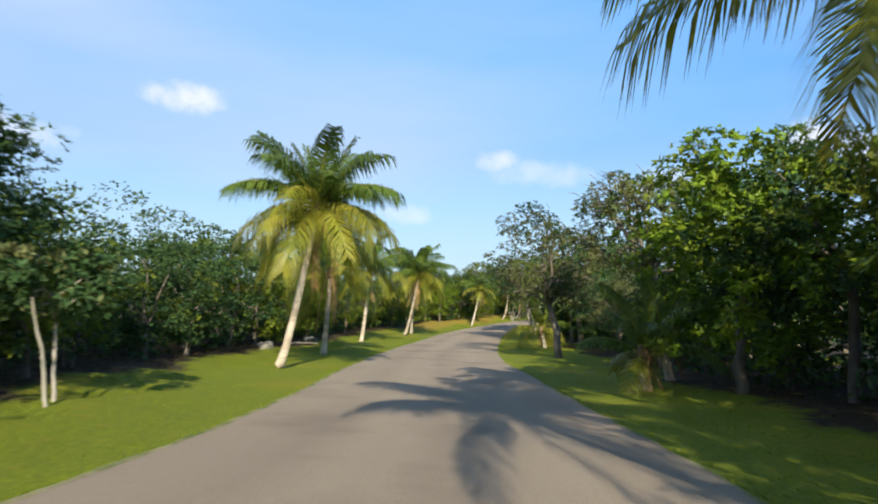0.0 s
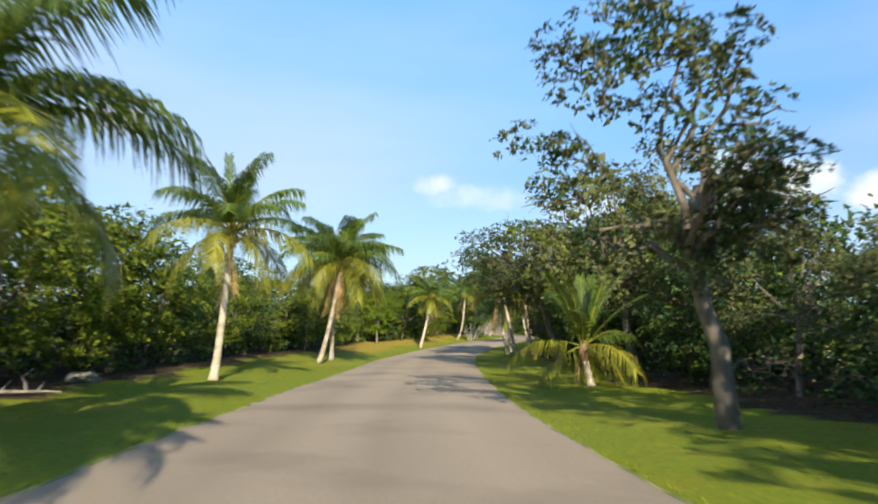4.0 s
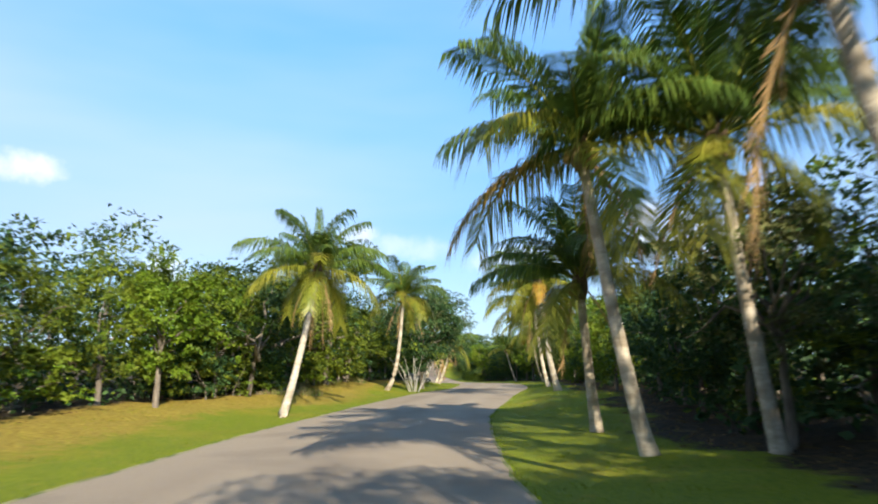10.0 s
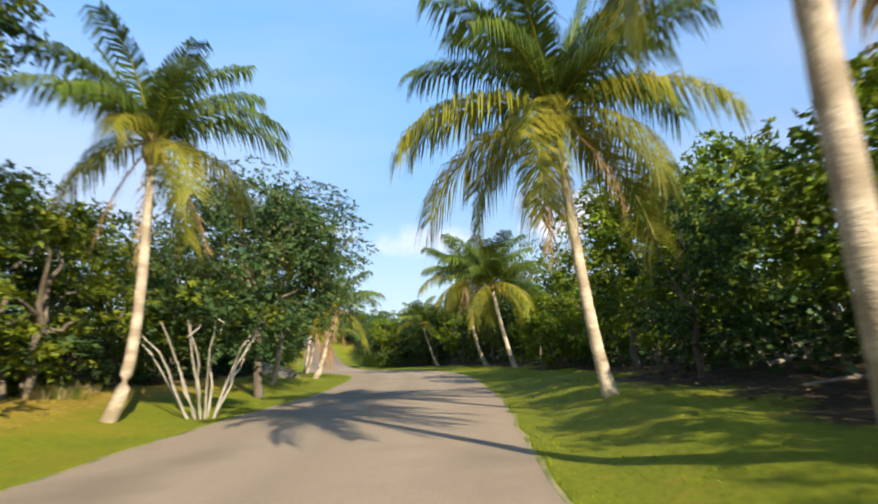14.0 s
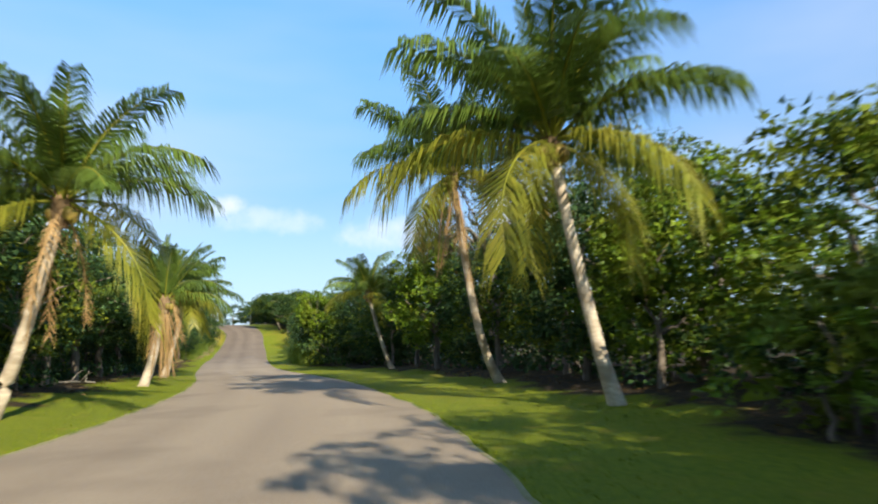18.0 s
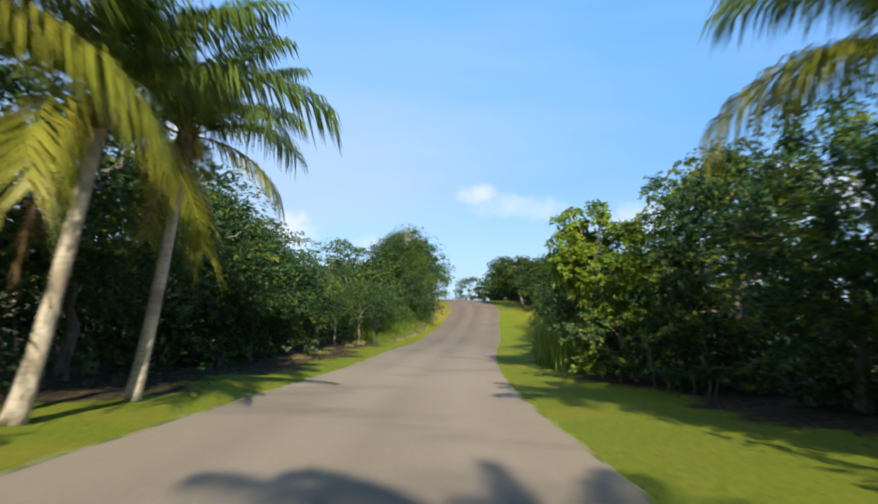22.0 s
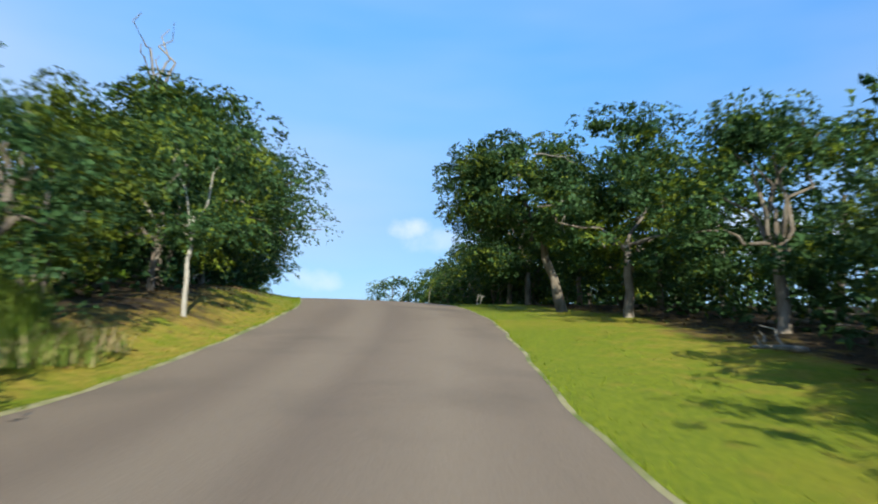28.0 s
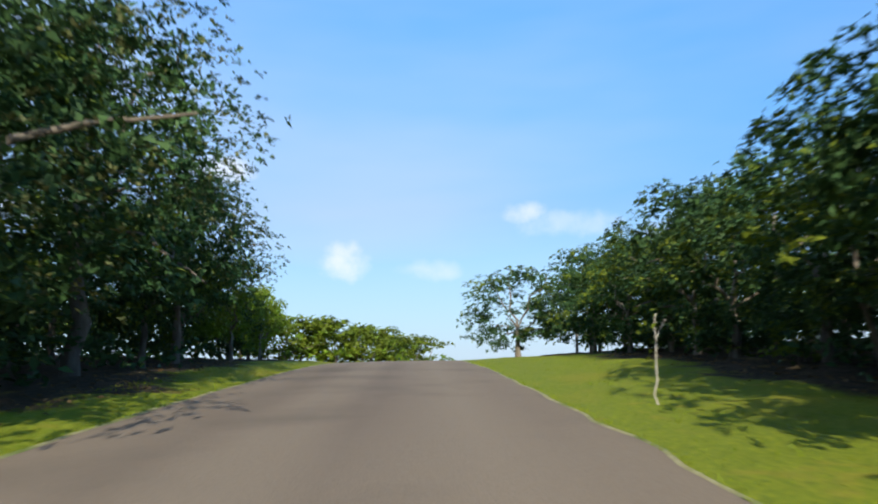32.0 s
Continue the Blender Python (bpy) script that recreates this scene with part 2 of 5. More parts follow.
LEAF_DEEP = leaves("deep_green_leaf", [(0.028, 0.068, 0.024), (0.050, 0.104, 0.034), (0.080, 0.145, 0.045)])
LEAF_MID = leaves("mid_green_leaf", [(0.085, 0.130, 0.012), (0.15, 0.195, 0.018), (0.22, 0.26, 0.026)])
LEAF_BRIGHT = leaves("bright_green_leaf", [(0.085, 0.16, 0.012), (0.15, 0.24, 0.016), (0.235, 0.32, 0.024)], rough=0.5, gloss=0.3)
LEAF_GREY = leaves("grey_green_leaf", [(0.085, 0.10, 0.035), (0.14, 0.155, 0.055), (0.21, 0.22, 0.085)])
LEAF_DRY = leaves("dry_leaf", [(0.12, 0.075, 0.03), (0.22, 0.14, 0.06), (0.30, 0.21, 0.10)], translucent=0.2, rough=0.8, gloss=0.2)
FROND_GREEN = leaves("green_frond", [(0.065, 0.115, 0.02), (0.11, 0.175, 0.03), (0.17, 0.24, 0.045)], translucent=0.3, rough=0.35, gloss=0.5)
FROND_YELLOW = leaves("yellow_frond", [(0.17, 0.20, 0.022), (0.28, 0.285, 0.035), (0.39, 0.34, 0.055)], translucent=0.35, rough=0.4, gloss=0.4)
FROND_DEAD = leaves("dead_frond", [(0.24, 0.14, 0.06), (0.40, 0.26, 0.12), (0.50, 0.36, 0.20)], translucent=0.15, rough=0.85, gloss=0.2)
FROND_ORANGE = leaves("orange_frond", [(0.30, 0.22, 0.03), (0.46, 0.29, 0.05), (0.46, 0.22, 0.04)], translucent=0.3, rough=0.5)
REED = leaves("reed_leaf", [(0.16, 0.23, 0.04), (0.24, 0.32, 0.06), (0.34, 0.40, 0.10)], translucent=0.4)
STRAW = leaves("straw", [(0.26, 0.20, 0.10), (0.38, 0.30, 0.16), (0.48, 0.40, 0.24)], translucent=0.2, rough=0.8, gloss=0.2)
TURF = leaves("grass_blade", [(0.115, 0.175, 0.007), (0.19, 0.25, 0.011), (0.27, 0.31, 0.018)], translucent=0.35, rough=0.6)
BARK = material("bark", [(0.10, 0.08, 0.06), (0.18, 0.15, 0.12), (0.26, 0.23, 0.19)], scale=6, rough=0.9, bump=0.7, bump_scale=18, per_object=0.25, stretch_by=(1, 1, 0.25))
PALE_BARK = material("pale_bark", [(0.28, 0.25, 0.21), (0.42, 0.39, 0.34), (0.54, 0.51, 0.46)], scale=6, rough=0.85, bump=0.5, bump_scale=20, stretch_by=(1, 1, 0.3))
DEAD_WOOD = material("dead_wood", [(0.15, 0.135, 0.115), (0.24, 0.22, 0.19), (0.34, 0.31, 0.27)], scale=6, rough=0.9, bump=0.5, bump_scale=20, stretch_by=(1, 1, 0.3))
PALM_BARK = material("palm_bark", [(0.40, 0.335, 0.255), (0.53, 0.455, 0.36), (0.62, 0.545, 0.45)], scale=7, rough=0.9, bump=0.6, bump_scale=14, per_object=0.15,
                     patch=(0.33, 0.27, 0.20), patch_scale=1.3, stretch_by=(1, 1, 2.5))
FIBRE = material("palm_fibre", [(0.10, 0.065, 0.035), (0.20, 0.13, 0.07), (0.30, 0.22, 0.13)], scale=12, rough=0.95, bump=0.8, stretch_by=(1, 1, 0.3))
NUT = material("coconut_husk", [(0.16, 0.16, 0.03), (0.26, 0.22, 0.05), (0.28, 0.16, 0.05)], scale=3, rough=0.5, bump=0.1, per_object=0.3)
def darker_uphill(m):
    """Darkens the road where the sheet says so, most of all on its upper part."""
    n, l = m.node_tree.nodes, m.node_tree.links
    bsdf = n["Principled BSDF"]
    base = bsdf.inputs["Base Color"].links[0].from_socket
    at = n.new("ShaderNodeAttribute")
    at.attribute_name = "road_dark"
    mx = n.new("ShaderNodeMix")
    mx.data_type = 'RGBA'
    mx.blend_type = 'MULTIPLY'
    mx.inputs["B"].default_value = (0.46, 0.44, 0.455, 1.0)
    l.new(at.outputs["Fac"], mx.inputs["Factor"])
    l.new(base, mx.inputs["A"])
    l.new(mx.outputs["Result"], bsdf.inputs["Base Color"])


darker_uphill(ASPHALT)
ROCK = material("limestone", [(0.20, 0.18, 0.15), (0.36, 0.33, 0.28), (0.5, 0.47, 0.42)], scale=5, rough=0.95, bump=0.9, bump_scale=11, patch=(0.10, 0.10, 0.06), patch_scale=1.5)


# ---- the road's line and the lie of the land ----
ROAD = [
    (-0.38, -90.00, 0.50),
    (-0.38, -60.00, -0.10),
    (-0.38, -30.00, -0.70),
    (-0.38, -10.00, -1.10),
    (-0.38, -0.00, -1.30),
    (-0.16, 11.05, -1.73),
    (-0.31, 22.04, -1.93),
    (-0.35, 33.03, -2.14),
    (0.24, 44.04, -2.21),
    (1.23, 55.01, -2.21),
    (2.30, 65.96, -2.14),
    (3.92, 76.81, -2.05),
    (6.46, 87.55, -1.77),
    (10.14, 97.90, -1.35),
    (13.86, 108.33, -1.06),
    (17.45, 118.74, -0.90),
    (20.45, 129.31, -0.59),
    (22.21, 140.21, -0.38),
    (23.05, 151.20, -0.23),
    (23.38, 162.20, -0.08),
    (24.02, 173.20, 0.17),
    (24.99, 184.06, 0.71),
    (26.27, 195.05, 1.27),
    (27.62, 205.99, 2.61),
    (28.81, 216.92, 4.56),
    (28.56, 227.96, 6.12),
    (27.72, 237.92, 6.90),
    (26.81, 247.88, 7.42),
    (25.62, 259.82, 7.74),
    (24.11, 273.74, 7.71),
    (21.79, 293.61, 6.92),
    (18.77, 319.43, 5.11),
    (15.51, 347.24, 3.15),
]


def spline(points, n):
    p = np.array(points, float)
    p = np.vstack([2 * p[0] - p[1], p, 2 * p[-1] - p[-2]])
    u = (np.arange(n) / n)[:, None]
    rows = []
    for i in range(1, len(p) - 2):
        a, b, c, d = p[i - 1:i + 3]
        rows.append(0.5 * (2 * b + (c - a) * u + (2 * a - 5 * b + 4 * c - d) * u ** 2 + (3 * b - a - 3 * c + d) * u ** 3))
    return np.vstack(rows + [p[-2:-1]])


LINE = spline(ROAD, 16)
TAN = np.gradient(LINE[:, :2], axis=0)
TAN /= np.linalg.norm(TAN, axis=1)[:, None]
ALONG = np.r_[0, np.cumsum(np.linalg.norm(np.diff(LINE[:, :2], axis=0), axis=1))]
SIDE = np.stack([TAN[:, 1], -TAN[:, 0]], 1)


def half_width(s):
    return np.interp(s, [0, 172, 180, 192, 202, 215, 228, 294, 301, 312, 322, 328, 336, 480], [3.0, 3.0, 2.85, 2.85, 3.0, 3.0, 2.75, 2.7, 2.38, 2.38, 2.85, 3.0, 2.75, 2.75])


def to_road(x, y):
    """How far along the road a place lies, how far to its right, and the road's height there."""
    x, y = np.atleast_1d(x).astype(float), np.atleast_1d(y).astype(float)
    s, d, z = np.empty(len(x)), np.empty(len(x)), np.empty(len(x))
    for a in range(0, len(x), 4000):
        q = np.stack([x[a:a + 4000], y[a:a + 4000]], 1)
        off = q[:, None] - LINE[None, :, :2]
        i = (off ** 2).sum(2).argmin(1)
        near = off[np.arange(len(q)), i]
        s[a:a + 4000] = ALONG[i] + (near * TAN[i]).sum(1)
        d[a:a + 4000] = (near * SIDE[i]).sum(1)
        z[a:a + 4000] = np.interp(s[a:a + 4000], ALONG, LINE[:, 2])
    return s, d, z


def rise(s, d):
    """The verge's height over the road: a gentle bank, higher on the left."""
    a = np.abs(d)
    z = 0.03 * np.clip(a - 3, 0, 4) + 0.045 * np.clip(a - 7, 0, 9)
    bank = np.interp(s, [150, 180, 195, 222, 235], [0.0, 0.25, 0.45, 0.45, 0.0])
    right = np.interp(s, [176, 186, 200, 214], [0.0, 0.25, 0.3, 0.0])
    z = z + np.where(d > 0, right * np.clip((a - 3.4) / 1.2, 0, 1), 0.0)
    crest = np.interp(s, [298, 304, 312, 322], [0.0, 0.42, 0.42, 0.1])
    return z + np.where(d < 0, bank * np.clip((a - 4.2) / 3.0, 0, 1) + crest * np.clip((a - 3.0) / 1.4, 0, 1), 0.0)


def ground_z(x, y):
    s, d, z = to_road(x, y)
    return z + rise(s, d)


def at_road(s, d):
    """The place d metres right of the road's middle at s."""
    x, y = np.interp(s, ALONG, LINE[:, 0]), np.interp(s, ALONG, LINE[:, 1])
    i = int(np.clip(np.searchsorted(ALONG, s), 0, len(LINE) - 1))
    x, y = x + SIDE[i, 0] * d, y + SIDE[i, 1] * d
    return x, y, float(ground_z(x, y)[0])


# ---- mesh helpers ----
def mesh_of(name, verts, faces, mats, smooth=False, indices=None):
    me = bpy.data.meshes.new(name)
    verts, faces = np.asarray(verts, np.float32), np.asarray(faces, np.int32)
    me.vertices.add(len(verts))
    me.vertices.foreach_set("co", verts.ravel())
    k = faces.shape[1]
    me.loops.add(faces.size)
    me.loops.foreach_set("vertex_index", faces.ravel())
    me.polygons.add(len(faces))
    me.polygons.foreach_set("loop_start", np.arange(len(faces), dtype=np.int32) * k)
    me.polygons.foreach_set("loop_total", np.full(len(faces), k, np.int32))
    if indices is not None:
        me.polygons.foreach_set("material_index", np.asarray(indices, np.int32))
    if smooth:
        me.polygons.foreach_set("use_smooth", np.ones(len(faces), bool))
    for m in mats:
        me.materials.append(m)
    me.update(calc_edges=True)
    return me


def put(name, me, parent=None, m=None, label=""):
    ob = new(name, me)
    if parent is not None:
        ob.parent = parent
    if m is not None:
        ob.matrix_basis = m
    if label:
        ob["label"] = label
    return ob


def tube(points, radii, sides=7, rough=0.0, rnd=None):
    """Vertices and quads of a tapered tube along points."""
    pts = np.asarray(points, float)
    t = np.gradient(pts, axis=0)
    t /= np.linalg.norm(t, axis=1)[:, None] + 1e-9
    ref = np.where(np.abs(t[:, 2:3]) > 0.9, [[1.0, 0, 0]], [[0, 0, 1.0]])
    u = np.cross(t, ref)
    u /= np.linalg.norm(u, axis=1)[:, None] + 1e-9
    v = np.cross(t, u)
    a = np.arange(sides) * 2 * np.pi / sides
    r = np.asarray(radii, float)[:, None, None]
    if rough and rnd is not None:
        r = r * (1 + rough * rnd.uniform(-1, 1, (len(pts), sides, 1)))
    ring = pts[:, None] + r * (np.cos(a)[None, :, None] * u[:, None] + np.sin(a)[None, :, None] * v[:, None])
    verts = ring.reshape(-1, 3)
    faces = []
    for i in range(len(pts) - 1):
        for k in range(sides):
            faces.append((i * sides + k, i * sides + (k + 1) % sides, (i + 1) * sides + (k + 1) % sides, (i + 1) * sides + k))
    return verts, np.array(faces)


def merge(parts):
    verts, faces, n = [], [], 0
    for v, f in parts:
        verts.append(v)
        faces.append(np.asarray(f) + n)
        n += len(v)
    return np.vstack(verts), np.vstack(faces)


def leaf_cloud(pos, axis, normal, length, width):
    """Folded four-cornered leaves: two triangles each, at pos, along axis, facing normal."""
    axis = axis / (np.linalg.norm(axis, axis=1)[:, None] + 1e-9)
    side = np.cross(axis, normal)
    side /= np.linalg.norm(side, axis=1)[:, None] + 1e-9
    up = np.cross(side, axis)
    length, width = np.asarray(length)[:, None], np.asarray(width)[:, None]
    a = pos - axis * length * 0.5
    b = pos + side * width * 0.5 + up * width * 0.18 - axis * length * 0.05
    c = pos + axis * length * 0.5 - up * length * 0.08
    d = pos - side * width * 0.5 + up * width * 0.18 - axis * length * 0.05
    verts = np.stack([a, b, c, d], 1).reshape(-1, 3)
    base = np.arange(len(pos))[:, None] * 4
    faces = np.concatenate([base + [0, 1, 2], base + [0, 2, 3]], 1).reshape(-1, 3)
    return verts, faces


def leaflets(pos, axis, normal, length, width):
    """Small pointed leaves, one triangle each."""
    axis = axis / (np.linalg.norm(axis, axis=1)[:, None] + 1e-9)
    side = np.cross(axis, normal)
    side /= np.linalg.norm(side, axis=1)[:, None] + 1e-9
    length, width = np.asarray(length)[:, None], np.asarray(width)[:, None]
    a = pos - axis * length * 0.3 + side * width * 0.6
    b = pos - axis * length * 0.4 - side * width * 0.5
    return np.stack([a, b, pos + axis * length * 0.65], 1).reshape(-1, 3), np.arange(3 * len(pos)).reshape(-1, 3)


def unit(rnd, n):
    v = rnd.normal(size=(n, 3))
    return v / np.linalg.norm(v, axis=1)[:, None]


# ---- broadleaf trees ----
def crown_clumps(rnd, count, height, spread, bare, lean=(0, 0), puff=0.30):
    """Centres and radii of the leafy clumps of a crown that reaches from bare to height."""
    mid, half = (height + bare) / 2, (height - bare) / 2
    c = unit(rnd, count) * rnd.uniform(0.45, 1.0, (count, 1)) ** 0.6
    c *= 1 + 0.10 * rnd.random((count, 1)) * (rnd.random((count, 1)) < 0.2)
    c *= 1 + 0.14 * np.sin(3.1 * c[:, :1] + 2.3 * c[:, 1:2] + rnd.uniform(0, 6))
    widen = 1.0 - 0.25 * np.clip(c[:, 2], -1, 1)
    out = np.stack([c[:, 0] * spread * widen, c[:, 1] * spread * widen, mid + c[:, 2] * half], 1)
    out[:, 0] += lean[0] * (out[:, 2] / height)
    out[:, 1] += lean[1] * (out[:, 2] / height)
    out[:, 2] = np.clip(out[:, 2], bare * 0.7 + 0.2, height - 0.25)
    return out, rnd.uniform(0.55, 1.15, count) * spread * puff


def crown_mesh(name, rnd, clumps, radii, per_clump, size, mats, flat=0.7, droop=0.0, second=0.12, lay=0.0, hearts=22):
    """Leaves in small sprays on the shells of the clumps; a spray's leaves face one way, a clump keeps one tone."""
    pos, axis, nor, mat = [], [], [], []
    for c, r in zip(clumps, radii):
        sprays = max(int(per_clump * (r / np.mean(radii)) ** 2 / 7), 3)
        u = unit(rnd, sprays)
        u[:, 2] = np.abs(u[:, 2]) * np.where(rnd.random(sprays) < 0.8, 1, -1)
        p = c + u * r * rnd.uniform(0.5, 1.06, (sprays, 1)) ** 0.5 * [1, 1, flat]
        p[:, 2] -= 0.22 * lay * np.hypot(p[:, 0] - c[0], p[:, 1] - c[1]) ** 2 / r
        facing = u * (0.9 - 0.4 * lay) + [0, 0, 0.6 + 0.4 * lay] + rnd.normal(0, 0.22, (sprays, 3))
        k = rnd.integers(5, 10, sprays)
        n = k.sum()
        face, out = np.repeat(facing, k, 0), np.repeat(u, k, 0)
        jut = rnd.normal(0, 1.0, (n, 3))
        jut -= face * ((jut * face).sum(1) / (face * face).sum(1))[:, None] * 0.75
        pos.append(np.repeat(p, k, 0) + jut * size * 0.6)
        way = jut * 0.8 + out * [0.7, 0.7, 0.3] + rnd.normal(0, 0.25, (n, 3))
        way[:, 2] -= droop
        axis.append(way)
        nor.append(face + rnd.normal(0, 0.25, (n, 3)))
        tone = 1 if rnd.random() < second else 0
        mat.append(np.where(rnd.random(n) < 0.1, 1 - tone, tone))
    pos, axis, nor, mat = np.vstack(pos), np.vstack(axis), np.vstack(nor), np.concatenate(mat)
    length = size * rnd.uniform(0.7, 1.3, len(pos))
    # larger leaves hidden in the heart of each clump, added to block light
    heart = np.repeat(clumps, hearts, 0) * [0.8, 0.8, 0.96] + rnd.normal(0, 0.22, (hearts * len(clumps), 3)) * np.repeat(radii, hearts)[:, None] * [1, 1, flat ** 0.5]
    pos, axis, nor = np.vstack([pos, heart]), np.vstack([axis, unit(rnd, len(heart))]), np.vstack([nor, unit(rnd, len(heart)) + [0, 0, 0.9]])
    length, mat = np.r_[length, np.minimum(np.repeat(radii, hearts) * 0.42, 0.18)], np.r_[mat, np.zeros(len(heart), int)]
    wide = length * rnd.uniform(0.56, 0.8, len(pos))
    small = rnd.random(len(pos)) < 0.88
    v, f = leaf_cloud(pos[~small], axis[~small], nor[~small], length[~small], wide[~small])
    v2, f2 = leaflets(pos[small], axis[small], nor[small], length[small], wide[small])
    return mesh_of(name, np.vstack([v, v2]), np.vstack([f, f2 + len(v)]), mats, indices=np.r_[np.repeat(mat[~small], 2), mat[small]])


def limb_path(rnd, a, b, n=6, sag=0.12):
    a, b = np.asarray(a, float), np.asarray(b, float)
    t = np.linspace(0, 1, n)[:, None]
    p = a + (b - a) * t
    p += rnd.normal(0, sag, (n, 3)) * np.sin(np.pi * t) * np.linalg.norm(b - a) * 0.35
    p[:, 2] += np.sin(np.pi * t[:, 0]) * np.linalg.norm(b - a) * 0.08
    return p


def broadleaf(seed, height, spread, bare, clumps, per_clump, size, mats, bark, trunk_r=0.13, limbs=5, stems=1, flat=0.7,
              lean=(0, 0), droop=0.0, twigs=0, second=0.12, name="tree", fan=0.0, lay=0.0, puff=0.30, hearts=22):
    """One tree as a thing: trunk or stems, limbs and a crown of many small leaves."""
    rnd = np.random.default_rng(seed)
    root = new(name)
    c, r = crown_clumps(rnd, clumps, height, spread, bare, lean, puff)
    fork = bare + (height - bare) * 0.25
    top = np.array([lean[0], lean[1], height]) * fork / height
    tips = []
    for k in range(stems):
        a = k * 2 * np.pi / stems + rnd.uniform(0, 1)
        foot = np.array([math.cos(a), math.sin(a), 0]) * (0.0 if stems == 1 else 0.18)
        head = top + np.array([math.cos(a), math.sin(a), 0]) * (0.0 if stems == 1 else spread * (0.22 + 0.35 * fan))
        p = limb_path(rnd, foot - [0, 0, 0.25], head, 7, 0.05)
        tr = trunk_r * (1.0 if stems == 1 else 0.6)
        v, f = tube(p, np.linspace(1.35, 0.7, 7) ** 1.2 * tr, 8, 0.10, rnd)
        put("trunk" if stems == 1 else "stem", mesh_of("trunk", v, f, [bark], smooth=True), root)
        tips.append(head)
    pick = rnd.permutation(len(c))[:limbs]
    for k in pick:
        start = tips[k % len(tips)] - [0, 0, rnd.uniform(0, 0.25) * fork]
        p = limb_path(rnd, start, c[k], 7, 0.16)
        v, f = tube(p, np.linspace(0.55, 0.13, 7) * trunk_r, 6)
        put("limb", mesh_of("limb", v, f, [bark], smooth=True), root)
    if twigs:
        parts = []
        for k in range(twigs):
            i = rnd.integers(len(c))
            e = c[i] + unit(rnd, 1)[0] * [1, 1, 0.9] * r[i] * rnd.uniform(1.0, 1.7)
            parts.append(tube(limb_path(rnd, c[i] * [0.85, 0.85, 0.95], e, 5, 0.2), np.linspace(0.022, 0.006, 5), 4))
        tagged(put("twig_tangle", mesh_of("twig_tangle", *merge(parts), [bark]), root), kind="stuff")
    put("crown", crown_mesh("crown", rnd, c, r, per_clump * 1.15, size * 0.92, mats, flat, droop, second, lay, hearts), root)
    return root


def dead_branch(parent, seed, base, height):
    rnd = np.random.default_rng(seed)
    for k in range(6):
        e = np.array(base) + [rnd.uniform(-0.7, 0.7), rnd.uniform(-0.5, 0.5), rnd.uniform(0.5, 1.0) * height]
        put("dead_branch", mesh_of("dead_branch", *tube(limb_path(rnd, base, e, 6, 0.2), np.linspace(0.05, 0.012, 6), 5), [DEAD_WOOD]), parent, label="bare grey dead branch")


def hanging_branch(parent, seed, start, way):
    """A bare pale branch with side twigs, hanging out of a crown."""
    rnd = np.random.default_rng(seed)
    a = np.array(start)
    p = limb_path(rnd, a, a + way, 8, 0.08)
    branch = put("dead_branch", mesh_of("dead_branch", *tube(p, np.linspace(0.022, 0.007, 8), 5), [DEAD_WOOD]), parent, label="bare pale dead branch")
    for k in (3, 5):
        e = p[k] + np.array(way) * 0.35 + rnd.normal(0, 0.12, 3)
        put("dead_twig", mesh_of("dead_twig", *tube(limb_path(rnd, p[k], e, 5, 0.1), np.linspace(0.011, 0.004, 5), 4), [DEAD_WOOD]), branch, label="bare pale dead twig")


